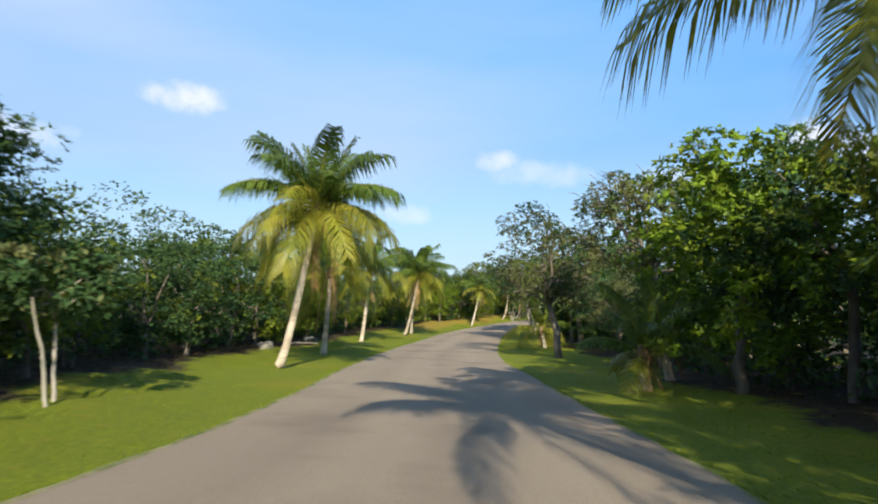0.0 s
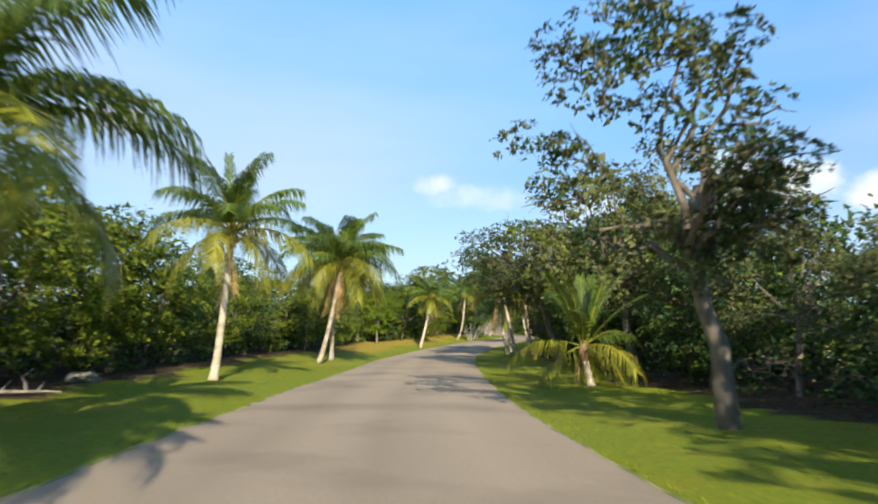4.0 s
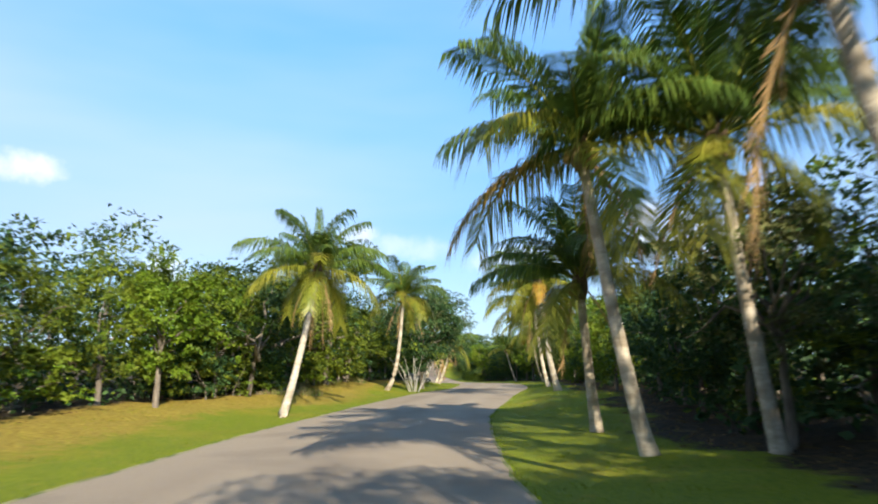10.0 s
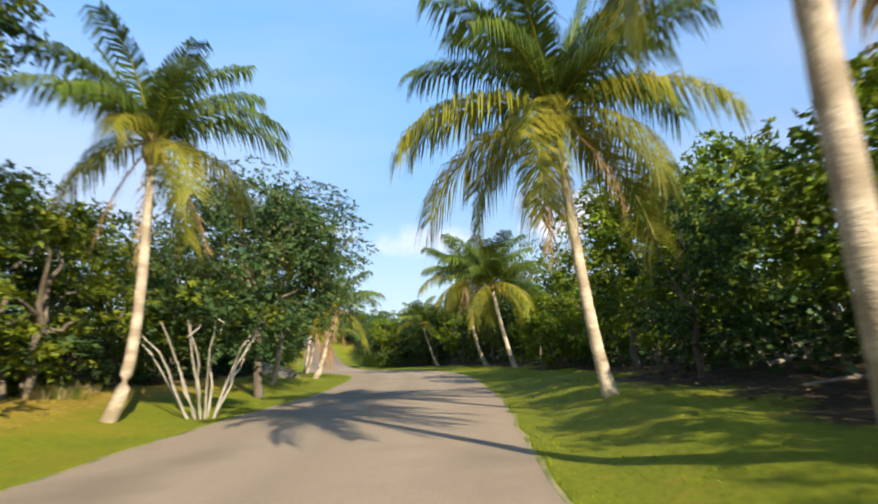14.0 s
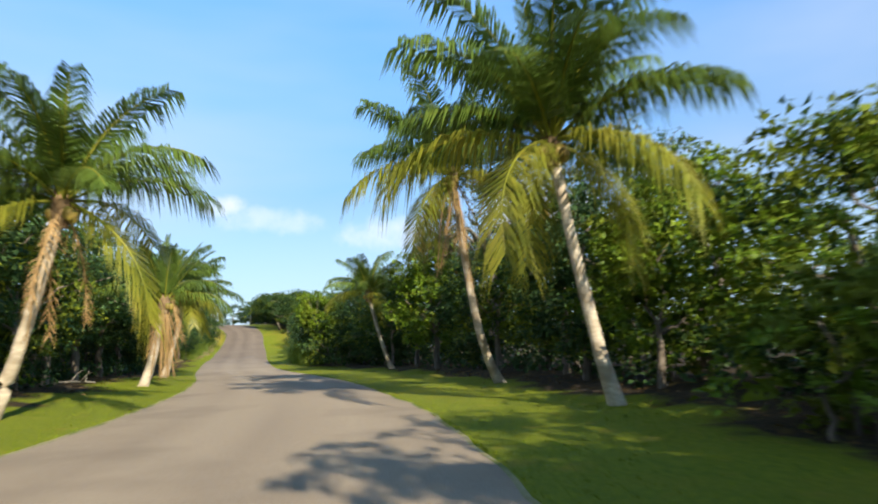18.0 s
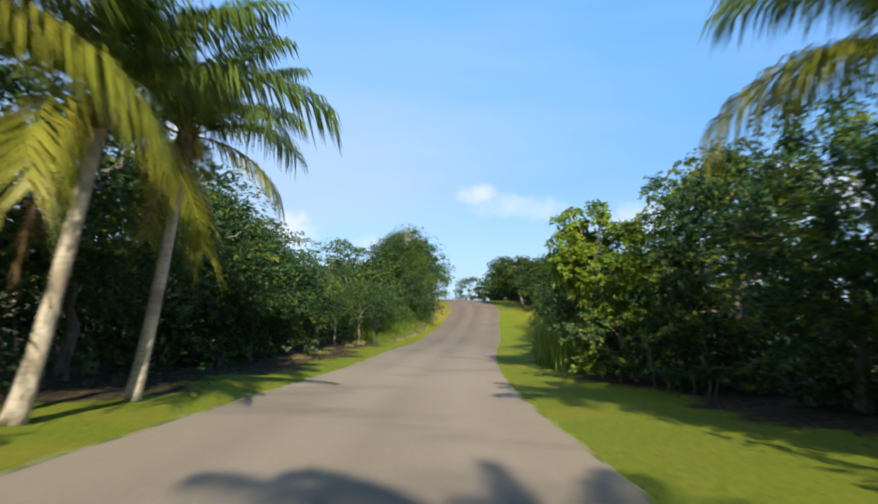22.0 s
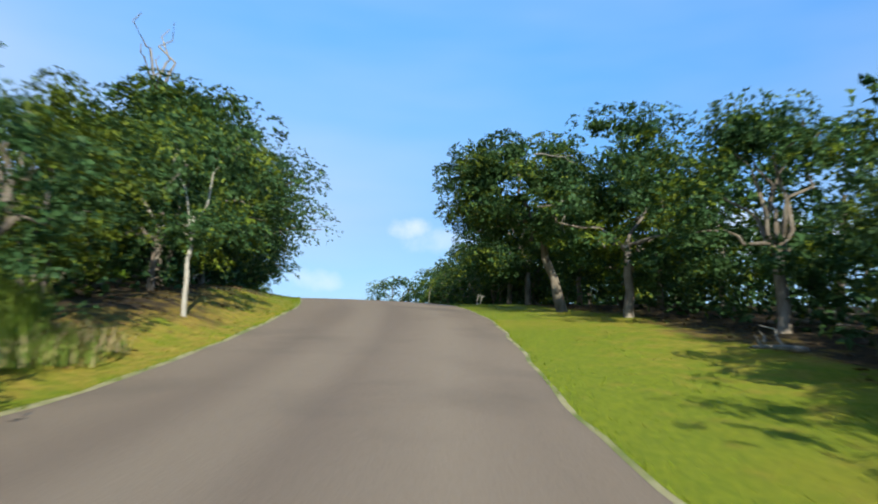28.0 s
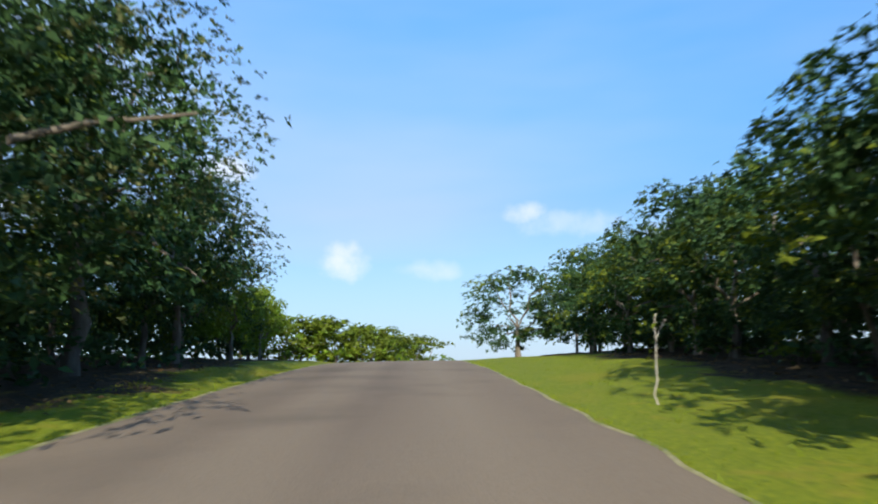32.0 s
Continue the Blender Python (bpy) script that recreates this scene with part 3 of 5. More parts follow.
# ---- palms ----
def frond_mesh(name, seed, length, lift, droop, mat, pairs=60, leaflet=0.8, ragged=0.15, hang=0.7, curl=0.0, fold=0.0):
    """A feather frond that grows along +x from lift degrees and arches down: a stalk and two rows of hanging folded leaflets."""
    rnd = np.random.default_rng(seed)
    n = 16
    t = np.linspace(0, 1, n)
    pitch = np.maximum(radians(lift) - droop * t ** 1.3, -1.5)
    step = length / (n - 1)
    px = np.r_[0, np.cumsum(np.cos(pitch[:-1]) * step)]
    pz = np.r_[0, np.cumsum(np.sin(pitch[:-1]) * step)]
    spine = np.stack([px, curl * t ** 2 * length, pz], 1)
    v, f = tube(spine, np.linspace(0.036, 0.007, n) * length / 3, 5)
    f3 = np.vstack([f[:, [0, 1, 2]], f[:, [0, 2, 3]]])
    verts, faces, mats = [v], [f3], [np.ones(len(f3), int)]
    count = len(v)
    tt = np.linspace(0.13, 0.995, pairs)
    for side in (-1, 1):
        keep = rnd.random(pairs) > ragged * 0.6
        u = tt[keep] + rnd.uniform(-0.004, 0.004, keep.sum())
        at = np.stack([np.interp(u, t, spine[:, k]) for k in range(3)], 1)
        p = np.interp(u, t, pitch)
        ahead = np.stack([np.cos(p), 0 * p, np.sin(p)], 1)
        up = np.stack([-np.sin(p), 0 * p, np.cos(p)], 1)
        long = leaflet * length / 3 * (0.42 + 0.58 * np.sin(np.pi * np.clip(u * 0.86 + 0.08, 0, 1)) ** 0.7) * rnd.uniform(0.85, 1.12, len(u))
        wide = 0.033 * length / 3 * rnd.uniform(0.8, 1.25, len(u))
        out = np.stack([0 * p, np.full(len(p), float(side)), 0 * p], 1)
        way = out * (0.9 - 0.75 * fold) + ahead * (0.42 + 0.5 * u[:, None] + 0.6 * fold) + up * 0.25 * (1 - fold) + rnd.normal(0, 0.07 + 0.12 * ragged, (len(u), 3))
        way /= np.linalg.norm(way, axis=1)[:, None]
        fall = np.array([0, 0, -1.0]) * (hang * (0.7 + 0.6 * rnd.random((len(u), 1))))
        mid = at + (way * 0.5 + fall * 0.13) * long[:, None]
        tip = at + (way * 0.78 + fall * 0.62) * long[:, None]
        w = ahead * wide[:, None]
        quad = np.stack([at - w * 0.5, at + w * 0.5, mid + w * 0.6, mid - w * 0.5, tip], 1).reshape(-1, 3)
        b = np.arange(len(u))[:, None] * 5 + count
        tri = np.concatenate([b + [0, 1, 2], b + [0, 2, 3], b + [3, 2, 4]], 1).reshape(-1, 3)
        verts.append(quad)
        faces.append(tri)
        mats.append(np.zeros(len(tri), int))
        count += len(quad)
    stalk = FROND_DEAD if mat == FROND_DEAD else FROND_YELLOW
    return mesh_of(name, np.vstack(verts), np.vstack(faces), [mat, stalk], indices=np.concatenate(mats))


FRONDS = {}
FROND_KINDS = {
    # material, droop at the lift, hang of the leaflets, leaflet length, raggedness, fold
    "green": (FROND_GREEN, 1.3, 1.1, 0.92, 0.14, 0.0), "spear": (FROND_GREEN, 0.6, 0.4, 0.7, 0.1, 0.35),
    "yellow": (FROND_YELLOW, 1.4, 1.3, 0.96, 0.22, 0.0), "orange": (FROND_ORANGE, 0.9, 0.9, 0.75, 0.3, 0.0),
    "dead": (FROND_DEAD, 0.6, 0.9, 0.55, 0.6, 0.3), "skirt": (FROND_DEAD, 0.12, 0.4, 0.7, 0.3, 0.95),
}


def frond(kind, lift, variant, length):
    """Shared frond meshes, by kind, lift and length class."""
    lift = round(lift / 9) * 9
    key = (kind, lift, variant, round(length * 2.5) / 2.5)
    if key not in FRONDS:
        mat, droop, hang, leaflet, ragged, fold = FROND_KINDS[kind]
        droop = droop * (0.78 if lift > 55 else 1.0 if lift > 25 else 0.9) + 0.2 * (variant - 0.5)
        FRONDS[key] = frond_mesh("frond", 100 + variant + lift + int(key[3] * 10), key[3], lift, droop, mat, pairs=48 if kind == "dead" else 92,
                                 leaflet=leaflet, ragged=ragged, hang=hang, curl=0.09 * (variant - 0.5), fold=fold)
    return FRONDS[key]


def palm(x, y, height, lean, length=3.0, seed=0, green=17, yellow=5, dead=2, orange=0, nuts=5, girth=0.15, label="", sink=0.3, skirt=0, hook=0.0, upright=0):
    """A coconut palm: curved ringed trunk on a swollen foot, fibre collar, fronds all round, nuts, dead fronds hanging."""
    rnd = np.random.default_rng(seed)
    root = new("palm_tree")
    root.matrix_basis = pose(x, y, float(ground_z(x, y)[0]) - 0.02)
    n = 26
    t = np.linspace(0, 1, n)
    bow = 0.55 * t ** 0.55 + 0.45 * t ** 0.9
    bow = bow + hook * (np.exp(-t * 5.0) - 1) * -0.35 * (1 - t)
    spine = np.stack([lean[0] * bow, lean[1] * bow, -sink + (height + sink) * t], 1)
    rad = girth * (0.58 + 0.22 * (1 - t) + 0.55 * np.exp(-t * height / 0.5))
    rad *= 1 + 0.02 * np.cos(np.arange(n) * np.pi)
    v, f = tube(spine, rad, 12, 0.05, rnd)
    put("trunk", mesh_of("trunk", v, f, [PALM_BARK], smooth=True), root)
    top = spine[-1]
    cv, cf = tube([top - [0, 0, 0.35], top - [0, 0, 0.1], top + [0, 0, 0.2], top + [0, 0, 0.45]], [girth * 0.75, girth * 1.25, girth * 1.1, girth * 0.35], 10, 0.18, rnd)
    collar = put("fibre_collar", mesh_of("collar", cv, cf, [FIBRE], smooth=True), root, label="brown fibrous leaf bases")
    spin = rnd.uniform(0, 360)

    def add(kind, count, lift_from, lift_to, scale=1.0, drop=0.0):
        nonlocal spin
        for k in range(count):
            spin += 137.5 + rnd.uniform(-14, 14)
            lift = lift_from + (lift_to - lift_from) * (k + 0.5) / max(count, 1) + rnd.uniform(-5, 5)
            me = frond(kind, lift, int(rnd.integers(2)), length * scale * rnd.uniform(0.9, 1.08))
            a = radians(spin)
            m = Matrix.Translation((top[0] + 0.08 * math.cos(a), top[1] + 0.08 * math.sin(a), top[2] + 0.12 - drop)) @ pose(0, 0, 0, rnd.uniform(-9, 9), 0, spin % 360)
            put({"green": "frond", "spear": "frond", "skirt": "dead_frond"}.get(kind, kind + "_frond"), me, root, m,
                {"yellow": "yellowing arching frond", "dead": "brown dead hanging frond", "orange": "orange withering frond", "skirt": "tan folded dead frond"}.get(kind, ""))

    add("spear", 3, 84, 72, 0.8)
    add("spear", upright, 84, 58)
    add("green", green, 82, 26)
    add("yellow", yellow, 26, -32, 0.98)
    add("orange", orange, -5, -25)
    add("dead", dead, -50, -72, 0.85, 0.15)
    add("skirt", skirt, -85, -89, 0.94, 0.15)
    for k in range(nuts):
        a = rnd.uniform(0, 2 * math.pi)
        bm = bmesh.new()
        bmesh.ops.create_icosphere(bm, subdivisions=2, radius=0.11)
        bmesh.ops.scale(bm, vec=(0.9, 0.9, 1.2), verts=bm.verts)
        me = bpy.data.meshes.new("coconut")
        bm.to_mesh(me)
        bm.free()
        me.materials.append(NUT)
        put("coconut", me, collar, pose(top[0] + 0.22 * math.cos(a), top[1] + 0.22 * math.sin(a), top[2] - 0.05 - 0.12 * rnd.random()))
    tagged(root, label or "coconut palm with arching green and yellow fronds on the mown verge", "palm tree", "palms along the park road")
    return root


# ---- the woods' edges along the road: distance of the trees' front and their height ----
LEFT_S = [60, 100, 110, 122, 130, 146, 156, 164, 173, 180, 185, 191, 197, 208, 218, 227, 237, 241, 249, 254, 262, 270, 282, 291, 302, 316, 326, 334, 345, 360]
LEFT_D = [7.8, 7.6, 7.9, 8.4, 7.8, 8.8, 9.2, 7.4, 8.0, 8.6, 7.0, 7.0, 8.5, 8.7, 7.6, 5.8, 5.9, 6.5, 6.3, 4.7, 4.4, 4.0, 4.4, 3.7, 3.5, 4.1, 3.9, 4.4, 5.0, 5.0]
RIGHT_S = [60, 105, 116, 124, 134, 142, 152, 158, 170, 182, 187, 193, 199, 207, 214, 220, 234, 243, 252, 260, 267, 278, 294, 299, 303, 307, 312, 330, 345, 360]
RIGHT_D = [7.0, 6.8, 7.3, 8.4, 7.6, 8.0, 8.3, 7.6, 6.6, 7.1, 6.6, 5.8, 5.6, 7.2, 7.2, 6.6, 6.7, 7.2, 6.7, 6.1, 5.0, 4.9, 6.0, 5.6, 6.3, 6.3, 6.2, 6.7, 7.5, 7.0]
LEFT_TOP = [(60, 5.5), (97, 5.4), (104, 4.0), (110, 3.6), (116, 4.2), (120, 4.9), (127, 6.2), (145, 5.3), (160, 6.0), (175, 5.6), (185, 6.0), (197, 6.4), (205, 6.8), (212, 6.8), (222, 7.0), (235, 6.7), (245, 7.0), (254, 5.8), (259, 5.2), (263, 4.7), (267, 4.1),
            (274, 3.7), (282, 3.6), (288, 3.6), (293, 4.5), (297, 4.9), (302, 4.2), (308, 4.2), (314, 6.0), (326, 8.0), (336, 7.4), (344, 6.0), (350, 3.6), (420, 3.4)]
RIGHT_TOP = [(60, 6.0), (105, 6.0), (111, 4.6), (120, 4.0), (127, 4.6), (133, 5.6), (140, 4.4), (156, 4.4), (163, 5.2), (172, 5.0), (182, 4.5), (198, 4.5), (207, 5.8), (211, 4.4), (217, 3.9),
             (222, 4.4), (228, 5.2), (232, 5.9), (242, 6.3), (260, 6.3), (266, 6.0), (269, 3.3), (277, 3.4), (284, 4.6), (292, 5.2), (297, 4.0), (302, 3.8), (308, 5.0), (314, 5.4), (325, 5.0), (335, 5.4), (345, 4.8), (420, 4.0)]


def wood_edge(s, side):
    return np.interp(s, LEFT_S, LEFT_D) if side < 0 else np.interp(s, RIGHT_S, RIGHT_D)


def wood_top(s, side):
    table = LEFT_TOP if side < 0 else RIGHT_TOP
    return float(np.interp(s, [a for a, _ in table], [b for _, b in table]))


# ---- ground: one sheet from the road's middle to the horizon ----
def build_ground():
    near = np.r_[0, 1.5, 2.6, 2.9, 3.05, 3.2, 3.5, np.arange(4.0, 14.1, 0.5), 15, 17, 20, 25, 32, 42, 55, 70]
    across = np.r_[-near[:0:-1], near]
    x = LINE[:, :1] + SIDE[:, :1] * across
    y = LINE[:, 1:2] + SIDE[:, 1:] * across
    d = np.broadcast_to(across, x.shape)
    s = np.broadcast_to(ALONG[:, None], x.shape)
    rnd = np.random.default_rng(3)
    z = LINE[:, 2:] + rise(s, d)
    z = np.where(np.abs(d) < half_width(s) - 0.2, z - 0.09, np.where(np.abs(d) < half_width(s) + 0.03, z - 0.016, z))
    lump = 0.02 * np.sin(x * 2.1 + 1.3 * np.sin(y * 1.7)) + 0.018 * np.sin(y * 2.9 + x * 1.1) + rnd.normal(0, 0.008, x.shape)
    z = z + np.where(np.abs(d) > 3.4, lump * np.clip((np.abs(d) - 3.2) / 2, 0, 2.0), 0)
    edge = np.where(d < 0, wood_edge(s, -1), wood_edge(s, 1))
    edge = edge + np.where(d < 0, np.interp(s, [280, 286, 298, 304], [0, 0.9, 0.9, 0]), np.interp(s, [278, 284, 296, 302], [0, 1.6, 1.6, 0]))
    mask = np.clip((np.abs(d) - edge + 0.9 + 0.5 * np.sin(s * 0.7) + 0.3 * np.sin(s * 2.3)) / 1.6, 0, 1)
    dry = np.where(d < 0, np.interp(s, [158, 172, 182, 208, 218, 296, 302, 312, 318], [0, 0.75, 0.8, 0.75, 0, 0, 0.3, 0.3, 0]), np.interp(s, [296, 304, 314, 320], [0, 0.2, 0.2, 0]))
    dry = dry * np.clip((np.abs(d) - edge + 3.4) / 2.2, 0, 1) * np.clip((edge + 1.5 - np.abs(d)) / 1.5, 0, 1)
    # carried on to the horizon on both sides and at both ends
    for far in (300.0, 2600.0):
        x = np.hstack([x[:, :1] - far, x, x[:, -1:] + far])
        y, z, mask, dry = (np.hstack([q[:, :1], q, q[:, -1:]]) for q in (y, z, mask, dry))
    for far in (400.0, 2600.0):
        y = np.vstack([y[:1] - far, y, y[-1:] + far])
        x, z, mask, dry = (np.vstack([q[:1], q, q[-1:]]) for q in (x, z, mask, dry))
    rows, cols = x.shape
    i = (np.arange(rows - 1)[:, None] * cols + np.arange(cols - 1)).ravel()
    me = mesh_of("ground", np.stack([x, y, z], -1).reshape(-1, 3), np.stack([i, i + 1, i + cols + 1, i + cols], 1), [GROUND], smooth=True)
    at = me.attributes.new("litter", 'FLOAT', 'POINT')
    at.data.foreach_set("value", mask.ravel().astype(np.float32))
    at = me.attributes.new("dry", 'FLOAT', 'POINT')
    at.data.foreach_set("value", dry.ravel().astype(np.float32))
    tagged(put("ground", me), "mown green verge running into leaf litter under the trees", "ground", kind="structure")


def two_ground(lawn, soil):
    """The ground's material: lawn, with bare litter where the sheet says so."""
    m = lawn.copy()
    m.name = "verge_and_litter"
    n, l = m.node_tree.nodes, m.node_tree.links
    bsdf = n["Principled BSDF"]
    turf = bsdf.inputs["Base Color"].links[0].from_socket
    at = n.new("ShaderNodeAttribute")
    at.attribute_name = "litter"
    tc = n.new("ShaderNodeTexCoord")
    no = n.new("ShaderNodeTexNoise")
    no.inputs["Scale"].default_value = 2.2
    no.inputs["Detail"].default_value = 6.0
    l.new(tc.outputs["Object"], no.inputs["Vector"])
    add = n.new("ShaderNodeMath")
    add.operation = 'ADD'
    l.new(at.outputs["Fac"], add.inputs[0])
    l.new(no.outputs["Fac"], add.inputs[1])
    mr = n.new("ShaderNodeMapRange")
    mr.inputs["From Min"].default_value, mr.inputs["From Max"].default_value = 0.82, 1.12
    l.new(add.outputs["Value"], mr.inputs["Value"])
    fine = n.new("ShaderNodeTexNoise")
    fine.inputs["Scale"].default_value = 8.0
    fine.inputs["Detail"].default_value = 8.0
    l.new(tc.outputs["Object"], fine.inputs["Vector"])
    ramp = n.new("ShaderNodeValToRGB")
    for e, pos, c in zip(ramp.color_ramp.elements, (0.3, 0.7), ((0.022, 0.016, 0.009, 1), (0.085, 0.058, 0.03, 1))):
        e.position, e.color = pos, c
    l.new(fine.outputs["Fac"], ramp.inputs["Fac"])
    mx = n.new("ShaderNodeMix")
    mx.data_type = 'RGBA'
    l.new(mr.outputs["Result"], mx.inputs["Factor"])
    l.new(turf, mx.inputs["A"])
    l.new(ramp.outputs["Color"], mx.inputs["B"])
    # bare sunburnt bank with straw on it
    dry = n.new("ShaderNodeAttribute")
    dry.attribute_name = "dry"
    add2 = n.new("ShaderNodeMath")
    add2.operation = 'ADD'
    l.new(dry.outputs["Fac"], add2.inputs[0])
    l.new(no.outputs["Fac"], add2.inputs[1])
    mr2 = n.new("ShaderNodeMapRange")
    mr2.inputs["From Min"].default_value, mr2.inputs["From Max"].default_value = 0.58, 0.95
    mr2.inputs["To Max"].default_value = 0.92
    l.new(add2.outputs["Value"], mr2.inputs["Value"])
    tan = n.new("ShaderNodeValToRGB")
    for e, pos, c in zip(tan.color_ramp.elements, (0.3, 0.7), ((0.26, 0.17, 0.025, 1), (0.50, 0.37, 0.06, 1))):
        e.position, e.color = pos, c
    l.new(fine.outputs["Fac"], tan.inputs["Fac"])
    mx2 = n.new("ShaderNodeMix")
    mx2.data_type = 'RGBA'
    l.new(mr2.outputs["Result"], mx2.inputs["Factor"])
    l.new(mx.outputs["Result"], mx2.inputs["A"])
    l.new(tan.outputs["Color"], mx2.inputs["B"])
    l.new(mx2.outputs["Result"], bsdf.inputs["Base Color"])
    return m


GROUND = two_ground(LAWN, SOIL)
build_ground()


def build_road():
    rnd = np.random.default_rng(5)
    hw = half_width(ALONG)
    wob = 0.02 * np.sin(ALONG * 0.6) + 0.015 * np.sin(ALONG * 2.7 + 1) + rnd.normal(0, 0.012, len(ALONG))
    wob2 = 0.025 * np.sin(ALONG * 0.5 + 2) + 0.02 * np.sin(ALONG * 2.4) + rnd.normal(0, 0.016, len(ALONG))
    part_way = np.array([-0.75, -0.5, -0.27, -0.1, 0.06, 0.22, 0.5, 0.78])
    across = np.hstack([np.stack([-hw + wob, -hw + wob + 0.15], 1), hw[:, None] * part_way, np.stack([hw - 0.15 + wob2, hw + wob2], 1)])
    lift = np.r_[-0.004, 0.006, 0.04 - 0.036 * part_way ** 2, 0.006, -0.004]
    x = LINE[:, :1] + SIDE[:, :1] * across
    y = LINE[:, 1:2] + SIDE[:, 1:] * across
    z = LINE[:, 2:] + lift
    rows, cols = x.shape
    i = (np.arange(rows - 1)[:, None] * cols + np.arange(cols - 1)).ravel()
    me = mesh_of("road", np.stack([x, y, z], -1).reshape(-1, 3), np.stack([i, i + 1, i + cols + 1, i + cols], 1), [ASPHALT], smooth=True)
    road_dark = me.attributes.new("road_dark", 'FLOAT', 'POINT')
    # dull wheel tracks along the road, oily in the middle
    track = np.array([0.7, 0.4, 0.5, 1.0, 0.2, 0.3, 1.0, 0.6, 0.0, 0.5, 0.4, 0.7])
    dull = track * (0.26 + 0.06 * np.sin(ALONG * 0.21) + 0.05 * np.sin(ALONG * 0.57 + 1.0))[:, None]
    road_dark.data.foreach_set("value", (np.interp(ALONG, [262, 290], [0.05, 0.72])[:, None] + dull).ravel().astype(np.float32))
    road = tagged(put("road", me), "worn pale grey-brown asphalt park road without markings", "road", kind="structure")
    for side in (-1, 1):
        base = hw * side + (wob if side < 0 else wob2)
        w = 0.075 + 0.04 * np.sin(ALONG * 0.9 + side) * np.sin(ALONG * 2.7) + rnd.uniform(-0.02, 0.03, len(ALONG))
        w = np.clip(w, 0.008, 0.12) * (1.0 if side < 0 else 0.4)
        a = np.stack([base - 0.03 * side, base + 0.5 * w * side, base + w * side], 1)
        x = LINE[:, :1] + SIDE[:, :1] * a
        y = LINE[:, 1:2] + SIDE[:, 1:] * a
        z = LINE[:, 2:] + np.array([0.0, 0.008, 0.0])
        i = (np.arange(rows - 1)[:, None] * 3 + np.arange(2)).ravel()
        me = mesh_of("road_edge", np.stack([x, y, z], -1).reshape(-1, 3), np.stack([i, i + 1, i + 4, i + 3], 1), [KERB], smooth=True)
        put("road_edge", me, road, label="thin pale crumbling strip of dry grass and grit")


build_road()


# ---- palms, in the order in which they are passed ----
palm(6.5, 6.8, 4.9, (-1.8, -0.4), 3.2, 1, green=22, yellow=5, dead=0)
# unseen palm behind the start, added to cast its shadow on the road
palm(4.9, -1.2, 5.2, (-2.2, -0.3), 3.2, 30, green=18, yellow=3)
palm(-5.35, 21.9, 4.9, (1.25, -0.5), 2.75, 2, green=21, yellow=16, dead=2, label="sunlit coconut palm with leaning pale trunk and yellowing lower fronds")
palm(-5.6, 32.0, 3.8, (0.3, -0.4), 3.0, 3, green=16, yellow=6, dead=3)
palm(-5.7, 46.6, 4.7, (0.6, -0.6), 2.8, 4, green=15, yellow=7, dead=2)
palm(-3.75, 60.8, 5.1, (1.3, -1.0), 3.1, 5, green=19, yellow=13, dead=2, label="tall coconut palm leaning towards the road, bright yellow lower fronds")
palm(-3.2, 64.6, 5.6, (0.1, -1.0), 2.9, 6, green=16, yellow=9, dead=4, label="upright coconut palm with brown dead fronds under its crown")
palm(3.0, 89.8, 4.8, (1.25, 0.5), 2.5, 7, green=16, yellow=7, dead=3, skirt=3, label="coconut palm leaning, dry brown fronds hanging along its trunk")
palm(8.5, 109.2, 5.4, (1.05, -1.2), 2.7, 8, hook=1.2, green=17, yellow=5, dead=3)
palm(13.0, 123.5, 4.6, (0.9, -0.8), 2.9, 9, green=14, yellow=6, dead=1)
palm(16.0, 132.6, 3.6, (1.3, -1.2), 2.7, 10, green=18, yellow=3, dead=4)
palm(18.15, 145.4, 2.9, (0.8, -0.3), 2.5, 11, green=5, upright=9, yellow=0, dead=3, skirt=9, nuts=3, girth=0.18, label="short palm wrapped in a thick skirt of dead tan fronds")
palm(18.15, 154.0, 4.1, (0.9, -0.5), 2.8, 12, green=17, yellow=3, dead=2)
palm(18.7, 156.6, 4.0, (1.2, -0.6), 2.6, 13, green=14, yellow=3, dead=1)
palm(18.9, 159.8, 4.4, (0.9, -0.6), 2.3, 14, green=14, yellow=4, dead=1)
palm(9.1, 70.4, 4.5, (-1.2, 0.4), 3.1, 15, green=20, yellow=1, dead=1, label="dark coconut palm with a strongly leaning slim trunk")
palm(11.4, 76.6, 4.9, (-1.0, -0.4), 2.9, 16, green=17, yellow=4, dead=1)
palm(9.6, 77.3, 5.0, (-1.2, -0.3), 2.8, 17, green=14, yellow=5, dead=2, orange=1)
palm(10.5, 81.8, 3.3, (-0.45, -0.4), 2.5, 18, green=18, yellow=3, dead=2, label="short dark coconut palm with drooping fronds on the mown verge")
palm(15.2, 96.7, 4.7, (-1.1, -0.5), 2.35, 19, hook=0.5, green=17, yellow=6, dead=2, orange=2, girth=0.17, label="coconut palm with a white curved trunk and orange withering fronds")
palm(17.1, 103.5, 4.5, (-1.05, -0.6), 2.7, 20, hook=0.4, green=17, yellow=12, dead=3, girth=0.125)
palm(26.7, 128.5, 4.5, (-1.4, -0.3), 3.2, 21, green=21, yellow=5, dead=0)
palm(28.2, 136.0, 5.7, (-1.75, -0.5), 3.0, 22, hook=0.8, green=18, yellow=4, dead=3, orange=2, skirt=2, label="tall coconut palm leaning out, long brown dead fronds hanging")
palm(30.55, 154.0, 3.9, (-1.6, -0.4), 2.5, 23, green=15, yellow=3, dead=0)
palm(6.5, 45.1, 1.15, (-0.4, -0.1), 2.6, 24, green=3, yellow=5, dead=1, nuts=0, girth=0.13, upright=8, label="young palm with a short stout trunk and upright fronds")
